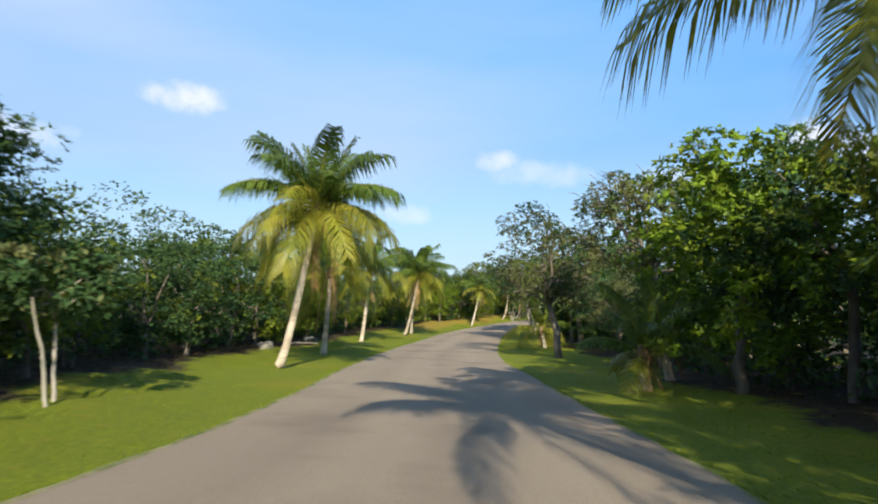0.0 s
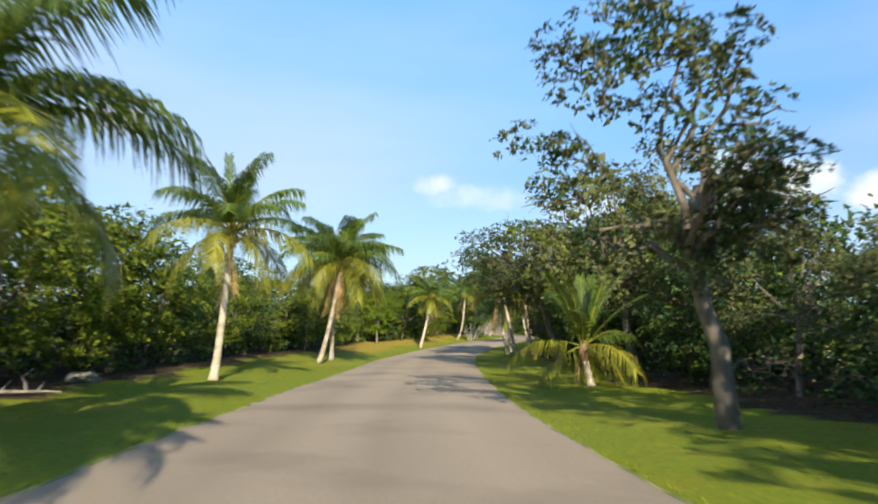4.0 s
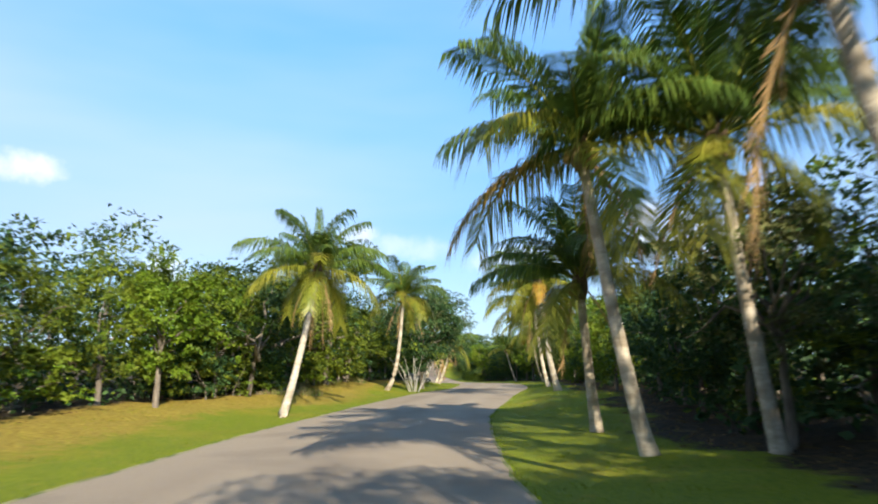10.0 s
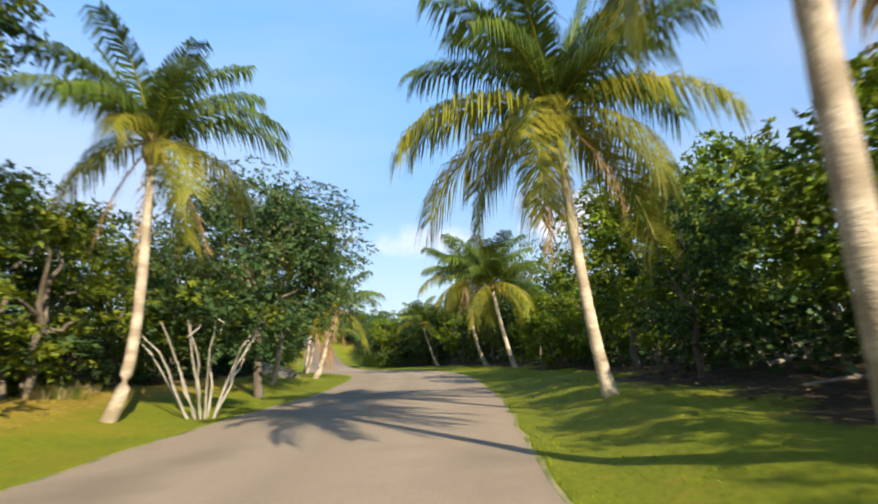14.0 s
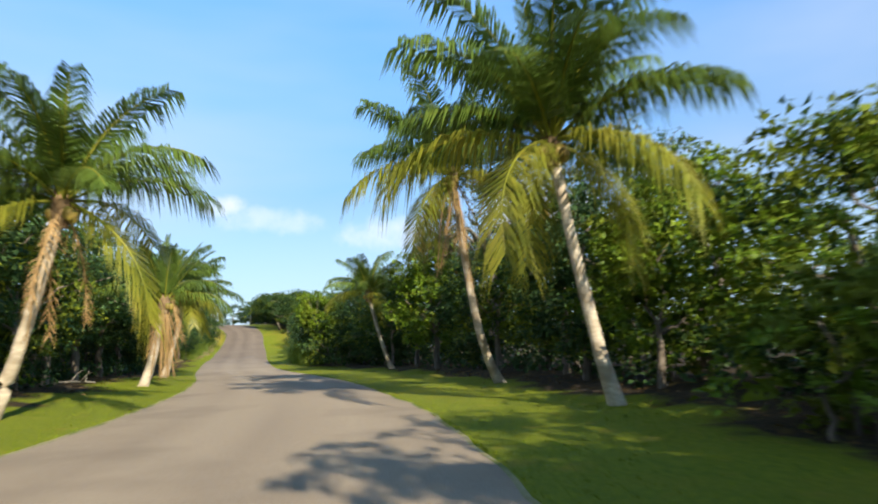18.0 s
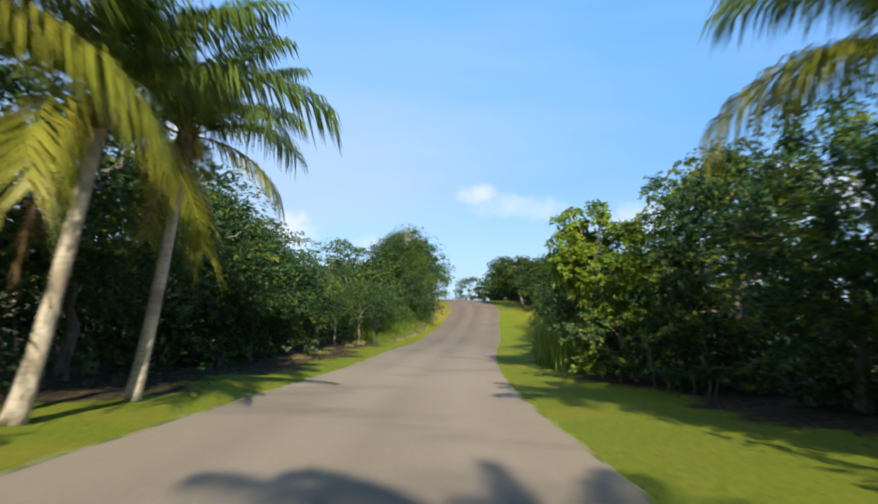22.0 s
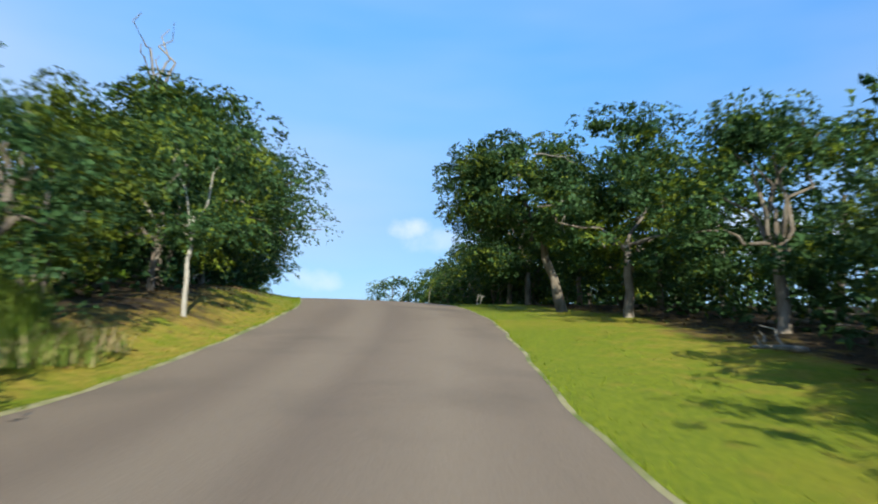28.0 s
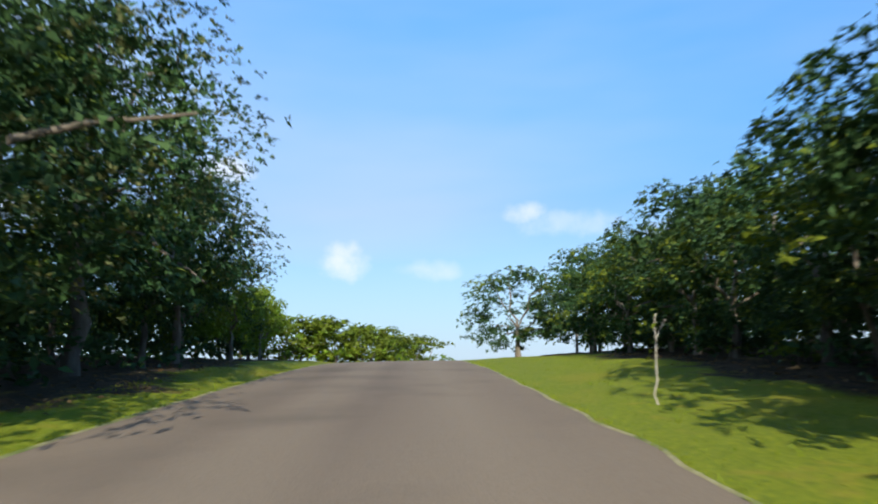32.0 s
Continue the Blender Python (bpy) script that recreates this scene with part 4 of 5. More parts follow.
palm(5.0, 17.6, 0.8, (-0.1, -0.1), 1.9, 25, green=7, yellow=2, dead=3, nuts=0, girth=0.16, label="stunted young palm with drooping fronds in the shade")
palm(6.5, 20.0, 1.2, (-0.4, -0.1), 2.0, 26, green=8, yellow=1, dead=2, nuts=0, girth=0.14, label="stunted young palm with drooping fronds in the shade")

# ---- trees ----
KINDS = {
    "feather": dict(height=6.0, spread=2.7, bare=0.7, clumps=62, per_clump=106, size=0.122, mats=[LEAF_MID, LEAF_DEEP], bark=BARK, flat=0.42, stems=3, limbs=6, second=0.35, lay=1.0, puff=0.31, hearts=35),
    "feather_deep": dict(height=6.0, spread=2.8, bare=0.7, clumps=62, per_clump=106, size=0.122, mats=[LEAF_DEEP, LEAF_MID], bark=BARK, flat=0.42, stems=2, limbs=6, second=0.25, lay=1.0, puff=0.31, hearts=35),
    "deep": dict(height=6.0, spread=2.6, bare=0.6, clumps=56, per_clump=113, size=0.134, mats=[LEAF_DEEP, LEAF_MID], bark=BARK, flat=0.55, limbs=6, trunk_r=0.11, puff=0.30, lay=0.5, second=0.2, hearts=35),
    "mid": dict(height=6.0, spread=2.6, bare=0.6, clumps=56, per_clump=113, size=0.130, mats=[LEAF_MID, LEAF_BRIGHT], bark=BARK, flat=0.5, limbs=6, second=0.35, trunk_r=0.10, puff=0.30, lay=0.6, hearts=35),
    "glossy": dict(height=6.0, spread=2.1, bare=0.6, clumps=56, per_clump=122, size=0.137, mats=[LEAF_BRIGHT, LEAF_MID], bark=BARK, flat=0.85, limbs=5, second=0.35, trunk_r=0.10, puff=0.27, hearts=35),
    "grey": dict(height=6.0, spread=2.8, bare=1.6, clumps=72, per_clump=122, size=0.105, mats=[LEAF_GREY, LEAF_DEEP], bark=BARK, flat=0.42, limbs=11, twigs=60, trunk_r=0.10, second=0.4, puff=0.24, lay=0.5, hearts=14),
    "tall": dict(height=8.0, spread=3.5, bare=1.5, clumps=86, per_clump=122, size=0.130, mats=[LEAF_DEEP, LEAF_MID], bark=BARK, flat=0.45, limbs=8, second=0.25, trunk_r=0.15, puff=0.28, lay=0.7, hearts=40),
    "grey_tall": dict(height=9.2, spread=4.0, bare=2.0, clumps=96, per_clump=140, size=0.108, mats=[LEAF_GREY, LEAF_DEEP], bark=BARK, flat=0.45, limbs=16, twigs=90, trunk_r=0.16, second=0.45, puff=0.24, lay=0.6, hearts=27),
    "over": dict(height=7.0, spread=3.2, bare=1.9, clumps=72, per_clump=118, size=0.130, mats=[LEAF_DEEP, LEAF_MID], bark=BARK, flat=0.50, limbs=6, second=0.2, trunk_r=0.12, puff=0.29, lay=0.8, hearts=40),
    "over_mid": dict(height=7.0, spread=3.2, bare=1.3, clumps=72, per_clump=118, size=0.128, mats=[LEAF_MID, LEAF_DEEP], bark=BARK, flat=0.46, limbs=6, second=0.35, trunk_r=0.12, puff=0.30, lay=0.9, hearts=40),
    "bush": dict(height=2.0, spread=1.35, bare=0.05, clumps=26, per_clump=62, size=0.110, mats=[LEAF_DEEP, LEAF_MID], bark=BARK, flat=0.5, stems=3, limbs=2, trunk_r=0.05, second=0.35, lay=0.4),
    "bright_bush": dict(height=2.0, spread=1.3, bare=0.05, clumps=26, per_clump=62, size=0.110, mats=[LEAF_MID, LEAF_BRIGHT], bark=BARK, flat=0.5, stems=3, limbs=2, trunk_r=0.05, second=0.4, lay=0.4),
}
LABELS = {
    "feather": "feathery-leaved roadside tree in layered mid-green sprays", "feather_deep": "dense feathery dark green tree at the edge of the woods",
    "deep": "dark green broadleaf tree in dense woods", "mid": "mid-green broadleaf tree at the edge of the woods", "glossy": "bright glossy-leaved tree catching the sun",
    "grey": "tall sparse grey-green tree with bare pale branches", "grey_tall": "tall grey-green tree with a wide airy crown", "over_mid": "green tree whose leafy crown hangs out over the verge", "over": "dark green tree whose crown hangs out over the verge", "tall": "tall dark green tree with a dense domed crown", "bush": "low dark green shrub under the trees", "bright_bush": "low bright green shrub at the wood's edge",
}
FIRST = {}
VARIANTS = {"bush": 2, "bright_bush": 1, "grey": 2, "glossy": 2, "tall": 2, "grey_tall": 2}
rnd_trees = np.random.default_rng(11)


def plant(kind, x, y, tall, wide=1.0, sink=0.05, **changes):
    """A tree of that kind, scaled to its height; alike trees share their meshes."""
    v = int(rnd_trees.integers(VARIANTS.get(kind, 3)))
    spec = dict(KINDS[kind], **changes)
    scale = tall / spec["height"]
    m = Matrix.Translation((x, y, float(ground_z(x, y)[0]) - sink)) @ pose(0, 0, 0, 0, 0, rnd_trees.uniform(0, 360) * ("lean" not in changes)) @ Matrix.Diagonal((scale * wide, scale * wide, scale, 1))
    if changes or (kind, v) not in FIRST:
        ob = broadleaf(sum(map(ord, kind)) + 17 * v + len(changes) * 5 + int(abs(x) * 10) * bool(changes), name="shrub" if "bush" in kind else "tree", **spec)
        tagged(ob, LABELS[kind], "shrub" if "bush" in kind else "tree", "shrubs under the trees" if "bush" in kind else "trees along the park road")
        ob.matrix_basis = m
        if not changes:
            FIRST[kind, v] = ob
        return ob
    first = FIRST[kind, v]
    keep = first.matrix_basis.copy()
    first.matrix_basis = Matrix.Identity(4)
    ob = copy_thing(first, m)
    first.matrix_basis = keep
    return ob


TAKEN = []


def special(kind, x, y, tall, wide=1.0, **changes):
    TAKEN.append((x, y))
    return plant(kind, x, y, tall, wide, **changes)


# trees that stand out, and others added to cast shade
special("glossy", 6.9, 16.6, 6.5, 1.15)
special("glossy", 8.9, 12.4, 3.5)
THICK = dict(per_clump=170, size=0.11, hearts=64, bare=0.4)
# the next five are unseen beside the start, added to shade the right verge
special("over", 5.9, 1.6, 5.0, 1.0, **THICK)
special("over", 5.7, -2.6, 6.6, 1.0, **THICK)
special("over", 6.0, -7.0, 7.4, 1.0, **THICK)
special("tall", 8.3, -3.0, 7.2, 1.0)
special("deep", 10.4, 8.2, 4.2, 0.95)
special("grey_tall", 7.9, 25.4, 7.3, 1.0, height=7.3, bare=3.2, spread=2.9, lean=(-1.0, 0.0), clumps=76)
special("glossy", 8.6, 21.0, 6.6, 1.0)
special("grey_tall", 5.6, 34.6, 7.6, 0.9, height=7.6, lean=(-1.6, 0.0), spread=2.6, bare=2.2, clumps=80, hearts=14)
special("tall", 11.9, 55.4, 8.8, 1.0, height=8.8, spread=3.6, bare=1.2, hearts=60, per_clump=150, size=0.11)
special("grey_tall", 9.7, 50.6, 8.8, 1.0, height=8.8, spread=3.8, clumps=130, per_clump=150, hearts=44, lean=(-1.0, 0.0), mats=[LEAF_GREY, LEAF_MID])
special("grey_tall", 12.0, 48.6, 9.2, 1.0, hearts=44, bare=1.0)
special("tall", 14.4, 57.6, 8.4, 0.95)
special("tall", -10.6, 13.0, 6.3, 1.0, height=6.3, spread=3.4, per_clump=190, size=0.105, hearts=64, bare=0.5, second=0.05)
# two unseen trees on the left, added to shade the growth ahead of them
special("tall", -9.5, 4.4, 9.4, 1.0, height=9.4, spread=3.4, hearts=64, bare=0.6, per_clump=150)
special("tall", -8.8, -3.4, 7.6, 1.0)
# this shrub's deep leaf tone imitates the shade on its crown
special("mid", -6.3, 11.4, 2.6, 0.9, mats=[LEAF_DEEP, LEAF_GREY], stems=2, fan=1.3, bark=PALE_BARK, bare=1.5, spread=1.6, trunk_r=0.05, height=2.6, clumps=24)
special("grey", 9.1, 58.7, 7.7, 1.0, height=7.7, spread=4.0, clumps=140, per_clump=160, size=0.105, limbs=20, twigs=130, trunk_r=0.15, bare=2.6, lean=(-3.0, 0.0), hearts=22, puff=0.21, mats=[LEAF_GREY, LEAF_DEEP], second=0.5)
# the next three are added to shade the wood and right verge ahead
special("tall", 9.4, 53.0, 6.2, 0.9)
special("deep", 12.0, 62.8, 7.6, 1.2, **THICK)
special("tall", 13.4, 66.6, 7.0, 1.0, **THICK)
special("tall", 13.4, 72.0, 6.6, 0.9)
special("glossy", -0.9, 91.2, 5.2, 0.95, bare=1.3)
special("glossy", 0.4, 95.4, 5.2, 0.9)
special("feather_deep", 10.5, 109.9, 3.2, 1.0, height=3.2, spread=1.7, clumps=44, per_clump=70, size=0.13, stems=13, fan=1.9, bark=PALE_BARK, bare=1.75, trunk_r=0.034, limbs=3)
special("over_mid", 12.2, 117.4, 7.8, 1.0, bare=1.3, height=7.8, spread=4.0, clumps=140, per_clump=200, size=0.10, hearts=64, flat=0.55, limbs=4, mats=[LEAF_DEEP, LEAF_GREY], second=0.4, twigs=20)
special("tall", 3.6, 111.2, 6.8, 0.95)
special("grey", 5.0, 106.4, 8.4, 1.0, height=8.4, spread=3.0, clumps=70, per_clump=130, size=0.11, bare=6.0, flat=0.45, trunk_r=0.12, limbs=14, mats=[LEAF_MID, LEAF_DEEP], twigs=10, hearts=26)
special("tall", 0.6, 104.0, 5.8, 0.95)
special("over", 14.9, 147.2, 6.4, 1.2)
special("over", 15.4, 152.4, 6.3, 1.2)
special("over", 15.9, 157.6, 6.3, 1.15)
special("over", 16.4, 162.6, 6.2, 1.0)
for x, y, h in ((16.3, 167.4, 6.2), (16.4, 171.5, 6.1), (17.0, 175.4, 5.4), (17.6, 179.4, 4.8), (14.0, 173.0, 7.6), (13.9, 178.0, 8.0), (14.2, 182.5, 7.2)):
    special("over", x, y, h, 1.1, **THICK)
special("glossy", 22.9, 111.6, 6.2, 1.1)
# added to shade the right verge farther on
special("over", 25.6, 114.2, 6.4, 0.9)
special("glossy", 27.4, 121.6, 3.9, 1.25)
special("glossy", 26.9, 118.6, 3.5, 1.3)
special("mid", 28.9, 125.0, 4.6, 1.2)
special("bright_bush", 26.2, 123.6, 2.2, 1.1)
special("glossy", 25.6, 109.6, 7.0, 1.0)
special("glossy", 20.0, 100.0, 4.8, 1.2)
special("glossy", 30.8, 131.0, 5.8, 1.2)
special("grey_tall", 32.8, 136.5, 8.6, 0.85)
special("grey_tall", 32.6, 146.2, 9.2, 1.0, bare=4.4, spread=3.4, clumps=80, per_clump=70, hearts=20, twigs=260, mats=[LEAF_GREY, LEAF_DRY], second=0.5)
special("grey_tall", 34.2, 152.5, 8.0, 0.9)
# likewise set for its shadow on the right verge
special("over", 27.8, 112.4, 5.2, 0.9)
special("mid", 32.4, 141.0, 5.8, 1.1)
special("glossy", 31.2, 149.6, 6.6, 1.1, hearts=60)
special("glossy", 30.5, 169.5, 5.6, 1.0, height=5.6, bare=2.0, spread=1.6, clumps=60, per_clump=130, size=0.125, lean=(-1.6, 0.0), trunk_r=0.07, hearts=56)
for x, y, h in ((30.0, 168.2, 2.4), (30.3, 166.0, 2.2), (30.7, 170.6, 2.6), (30.4, 163.6, 2.0)):
    plant("bush", x, y, h, 1.1)
special("glossy", 32.4, 168.6, 6.4, 1.0, height=6.4, bare=1.6, spread=2.2, per_clump=110, size=0.13)
special("tall", 32.0, 165.4, 6.8, 0.95, **THICK)
special("tall", 31.8, 160.0, 6.0, 1.0, **THICK)
# added so that its shadow falls on the left verge
special("over", 22.5, 204.2, 4.9, 1.1, **dict(THICK, trunk_r=0.07, limbs=3))
special("deep", 24.9, 213.5, 3.9, 0.8, bark=PALE_BARK, stems=1, bare=2.0, trunk_r=0.075, limbs=4)
dome = special("tall", 22.3, 220.6, 6.3, 1.1, height=6.3, bare=1.3, per_clump=200, size=0.118, hearts=64)
dead_branch(dome, 4, (0.2, -0.6, 5.7), 2.5)
special("tall", 36.0, 212.4, 4.9, 1.15, **dict(THICK, bare=1.0))
special("over", 34.8, 216.9, 5.4, 1.1, **dict(THICK, bare=1.2))
special("over", 33.7, 199.4, 4.7, 0.95, **THICK)
# two dense crowns added to shade the right verge by the crest
special("over", 36.4, 208.2, 4.0, 1.0, **THICK)
special("over", 37.2, 223.6, 6.0, 1.0, **THICK)
special("deep", 36.6, 226.4, 4.6, 1.0, **dict(THICK, bare=1.2))
snag = special("tall", 34.2, 220.4, 5.6, 1.0, height=5.6, bare=2.0, lean=(-2.0, 0.0), spread=3.0, trunk_r=0.12, per_clump=300, size=0.085, hearts=70, limbs=5, puff=0.24, clumps=110)
hanging_branch(snag, 6, (-1.6, -2.6, 4.0), (1.2, 0.2, -0.1))
hanging_branch(snag, 7, (-0.9, -2.7, 3.4), (0.1, 0.0, -1.6))
special("over", 35.7, 231.0, 5.0, 1.0, height=5.0, bare=1.4, spread=3.0, per_clump=200, size=0.118, hearts=64)
special("over", 36.0, 236.5, 4.9, 1.0, height=4.9, bare=1.3, per_clump=200, size=0.118, hearts=64)
special("deep", 31.4, 265.0, 5.2, 1.3, bare=0.3)
special("deep", 34.8, 262.0, 5.0, 1.3, bare=0.3)
special("deep", 37.6, 257.0, 5.2, 1.3, bare=0.3)
FINE = dict(height=8.0, per_clump=215, size=0.095, hearts=64, flat=0.6, puff=0.32, limbs=5, second=0.25, mats=[LEAF_DEEP, LEAF_GREY])
special("tall", 20.2, 226.0, 7.6, 1.0, **dict(FINE, spread=3.3))
special("tall", 21.4, 230.2, 8.4, 1.0, **dict(FINE, spread=4.2))
special("tall", 21.2, 236.6, 8.4, 1.0, **dict(FINE, spread=4.3))
special("tall", 20.3, 243.4, 9.0, 1.0, **dict(FINE, spread=3.4))
special("tall", 20.0, 249.4, 6.8, 1.0, **dict(FINE, spread=3.4))
for bx, by, bh in ((18.6, 268.0, 3.2), (20.4, 270.5, 3.2), (21.9, 273.0, 3.0), (23.0, 277.0, 2.8), (23.9, 281.0, 3.0), (19.2, 275.0, 3.4), (17.2, 270.0, 3.4), (22.4, 270.2, 2.7), (24.6, 284.5, 2.9)):
    special("bright_bush", bx, by, bh, 1.4, sink=0.35)
special("feather", 2.6, 100.5, 6.0, 1.2)
special("feather", 4.2, 105.2, 6.0, 1.2)
special("feather_deep", 1.4, 97.0, 5.7, 1.2)
special("feather", 6.2, 112.6, 5.8, 1.2)
special("feather_deep", 18.4, 258.0, 4.2, 1.1)


def kind_for(s, side, u):
    if side < 0:
        if s < 150:
            return ("feather", "mid", "feather_deep", "deep")[int(u * 4)]
        if s < 200:
            return ("mid", "feather", "glossy", "deep", "feather")[int(u * 5)]
        if s < 258:
            return ("feather", "feather_deep", "mid", "deep")[int(u * 4)]
        if s < 312:
            return ("feather", "feather_deep", "feather_deep", "deep")[int(u * 4)]
        return ("feather_deep", "deep", "deep", "mid")[int(u * 4)] if s < 345 else "glossy"
    if s < 122:
        return ("glossy", "deep", "grey", "mid")[int(u * 4)]
    if s < 170:
        return ("grey", "deep", "grey", "feather_deep", "mid")[int(u * 5)]
    if s < 262:
        return ("deep", "mid", "deep", "glossy", "feather_deep")[int(u * 5)]
    if s < 276:
        return ("deep", "glossy")[int(u * 2)]
    if s < 318:
        return ("feather_deep", "mid", "deep")[int(u * 3)]
    return ("deep", "feather_deep", "deep")[int(u * 3)]


def woods():
    r = rnd_trees
    for side in (-1, 1):
        # the rows begin behind the start, unseen there, for the shade they cast
        s = 74.0
        while s < 358:
            top = wood_top(s, side)
            h = top * r.uniform(0.82, 1.08)
            d = side * (wood_edge(s, side) + 0.30 * min(h, 6.5) + r.uniform(-0.3, 0.9))
            x, y, _ = at_road(s, d)
            if all((x - a) ** 2 + (y - b) ** 2 > 3.2 for a, b in TAKEN):
                hung = r.random() < (0.75 if (225 < s < 266 if side > 0 else 236 < s < 300) else 0.5 if s < 236 or (side > 0 and 276 < s < 298) else 0.0)
                plant(("over_mid" if side < 0 and s < 236 else "over") if hung else kind_for(s, side, r.random()), x, y, h, r.uniform(0.85, 1.1))
            s += r.uniform(3.1, 4.5) * (0.75 if top < 5.3 and s > 240 else 1.0)
        s = 70.0
        while s < 350:
            x, y, _ = at_road(s, side * (wood_edge(s, side) + r.uniform(1.8, 3.4)))
            if r.random() < (0.1 if (225 < s < 266 if side > 0 else 236 < s < 284) else 0.85 if side < 0 and 150 < s < 232 else 0.3 if s < 236 else 0.6):
                plant("bright_bush" if r.random() < (0.5 if side < 0 and s < 232 else 0.3) else "bush", x, y, r.uniform(0.9, 2.3), r.uniform(0.9, 1.3))
            s += r.uniform(2.4, 4.4) * (0.6 if side < 0 and 180 < s < 210 else 1.0)


for k in range(13):
    s = 182.5 + 1.9 * k
    x, y, _ = at_road(s, -(wood_edge(s, -1) + rnd_trees.uniform(0.5, 1.0)))
    plant("bright_bush" if k % 3 else "bush", x, y, rnd_trees.uniform(1.3, 2.2), 1.1)
woods()


def far_woods(name, spots, seed):
    """The trees behind the front row, too dense to count: trunks and leaf clumps in one mesh."""
    rnd = np.random.default_rng(seed)
    lv, lf, lm, tubes, n = [], [], [], [], 0
    for x, y, h in spots:
        z = float(ground_z(x, y)[0])
        spread = h * rnd.uniform(0.42, 0.55)
        c, r = crown_clumps(rnd, 30, h, spread, 0.3, puff=0.36)
        pos, axis, nor = [], [], []
        for ci, ri in zip(c, r):
            k = 50
            u = unit(rnd, k)
            u[:, 2] = np.abs(u[:, 2]) * np.where(rnd.random(k) < 0.75, 1, -1)
            pos.append(ci + u * ri * rnd.uniform(0.4, 1.05, (k, 1)) * [1, 1, 0.55])
            axis.append(u * [1, 1, 0.3] + rnd.normal(0, 0.5, (k, 3)))
            nor.append(u * 0.6 + [0, 0, 1.0] + rnd.normal(0, 0.5, (k, 3)))
        pos = np.vstack(pos) + [x, y, z]
        size = rnd.uniform(0.14, 0.24, len(pos))
        v, f = leaflets(pos, np.vstack(axis), np.vstack(nor), size * 1.2, size * 0.8)
        lv.append(v)
        lf.append(f + n)
        lm.append(np.where(rnd.random(len(f)) < 0.3, 1, 0))
        n += len(v)
        tv, tf = tube(limb_path(rnd, (x, y, z - 0.2), (x + rnd.normal(0, 0.4), y + rnd.normal(0, 0.4), z + h * 0.6), 5, 0.05), np.linspace(0.11, 0.05, 5), 6)
        tf = np.vstack([tf[:, [0, 1, 2]], tf[:, [0, 2, 3]]])
        lv.append(tv)
        lf.append(tf + n)
        lm.append(np.full(len(tf), 2))
        n += len(tv)
    me = mesh_of(name, np.vstack(lv), np.vstack(lf), [LEAF_DEEP, LEAF_MID, BARK], indices=np.concatenate(lm))
    tagged(put(name, me), "dense dark green trees deep in the woods", "woods", kind="stuff")


def rows_behind(side):
    r = np.random.default_rng(40 + side)
    spots = []
    for near, far, step, s1 in ((3.4, 5.0, 3.8, 366), (8.5, 12.0, 6.5, 372), (15.0, 21.0, 9.0, 376)):
        s = 58.0
        while s < s1:
            x, y, _ = at_road(s, side * (wood_edge(s, side) + r.uniform(near, far)))
            spots.append((x, y, wood_top(s, side) * r.uniform(0.92, 1.16) * (1.3 if side < 0 and near > 8 and 95 < s < 170 else 0.8 if side < 0 and 300 < s < 345 else 1.0)))
            s += step * r.uniform(0.8, 1.2)
    return spots


def undergrowth():
    """Dense low growth under and behind the front trees."""
    rnd = np.random.default_rng(61)
    n, crest = 9800, 1800
    s = rnd.uniform(72, 352, n)
    # clumps added by the crest to block bright horizon light under the trees
    s[:crest] = rnd.uniform(298, 356, crest)
    side = rnd.choice([-1, 1], n)
    edge = np.where(side < 0, wood_edge(s, -1), wood_edge(s, 1))
    deep = 1.3 + rnd.random(n) ** 0.9 * 6.2
    deep[:crest] = rnd.uniform(4, 13, crest)
    d = side * (edge + deep)
    i = np.clip(np.searchsorted(ALONG, s), 0, len(LINE) - 1)
    x = np.interp(s, ALONG, LINE[:, 0]) + SIDE[i, 0] * d
    y = np.interp(s, ALONG, LINE[:, 1]) + SIDE[i, 1] * d
    z = np.interp(s, ALONG, LINE[:, 2]) + rise(s, d) + 0.1 + rnd.random(n) * np.minimum(0.6 * deep - 0.4, 2.8)
    k = 15
    c = np.repeat(np.stack([x, y, z], 1), k, 0)
    u = unit(rnd, n * k)
    pos = c + u * rnd.uniform(0.1, 0.75, (n * k, 1)) * [1, 1, 0.6]
    size = rnd.uniform(0.16, 0.30, n * k)
    v, f = leaf_cloud(pos, unit(rnd, n * k) * [1, 1, 0.5], u * 0.6 + [0, 0, 0.7] + rnd.normal(0, 0.4, (n * k, 3)), size, size * 0.6)
    me = mesh_of("undergrowth", v, f, [LEAF_DEEP, LEAF_MID], indices=np.where(rnd.random(len(f)) < 0.05, 1, 0))
    tagged(put("undergrowth", me), "dense dark green undergrowth between the trees", "undergrowth", kind="stuff")


undergrowth()
far_woods("woods_left", rows_behind(-1), 50)
far_woods("woods_right", rows_behind(1), 51)
# the first of these stand unseen behind the start, to close off light there
r_far = np.random.default_rng(52)
far_woods("woods_beyond", [(*at_road(r_far.uniform(20, 56), r_far.choice([-1, 1]) * r_far.uniform(9, 15))[:2], r_far.uniform(5, 7)) for _ in range(14)]
          + [(r_far.uniform(-50, 60), 352 + r_far.uniform(0, 20), r_far.uniform(4.5, 6.5)) for _ in range(22)], 53)


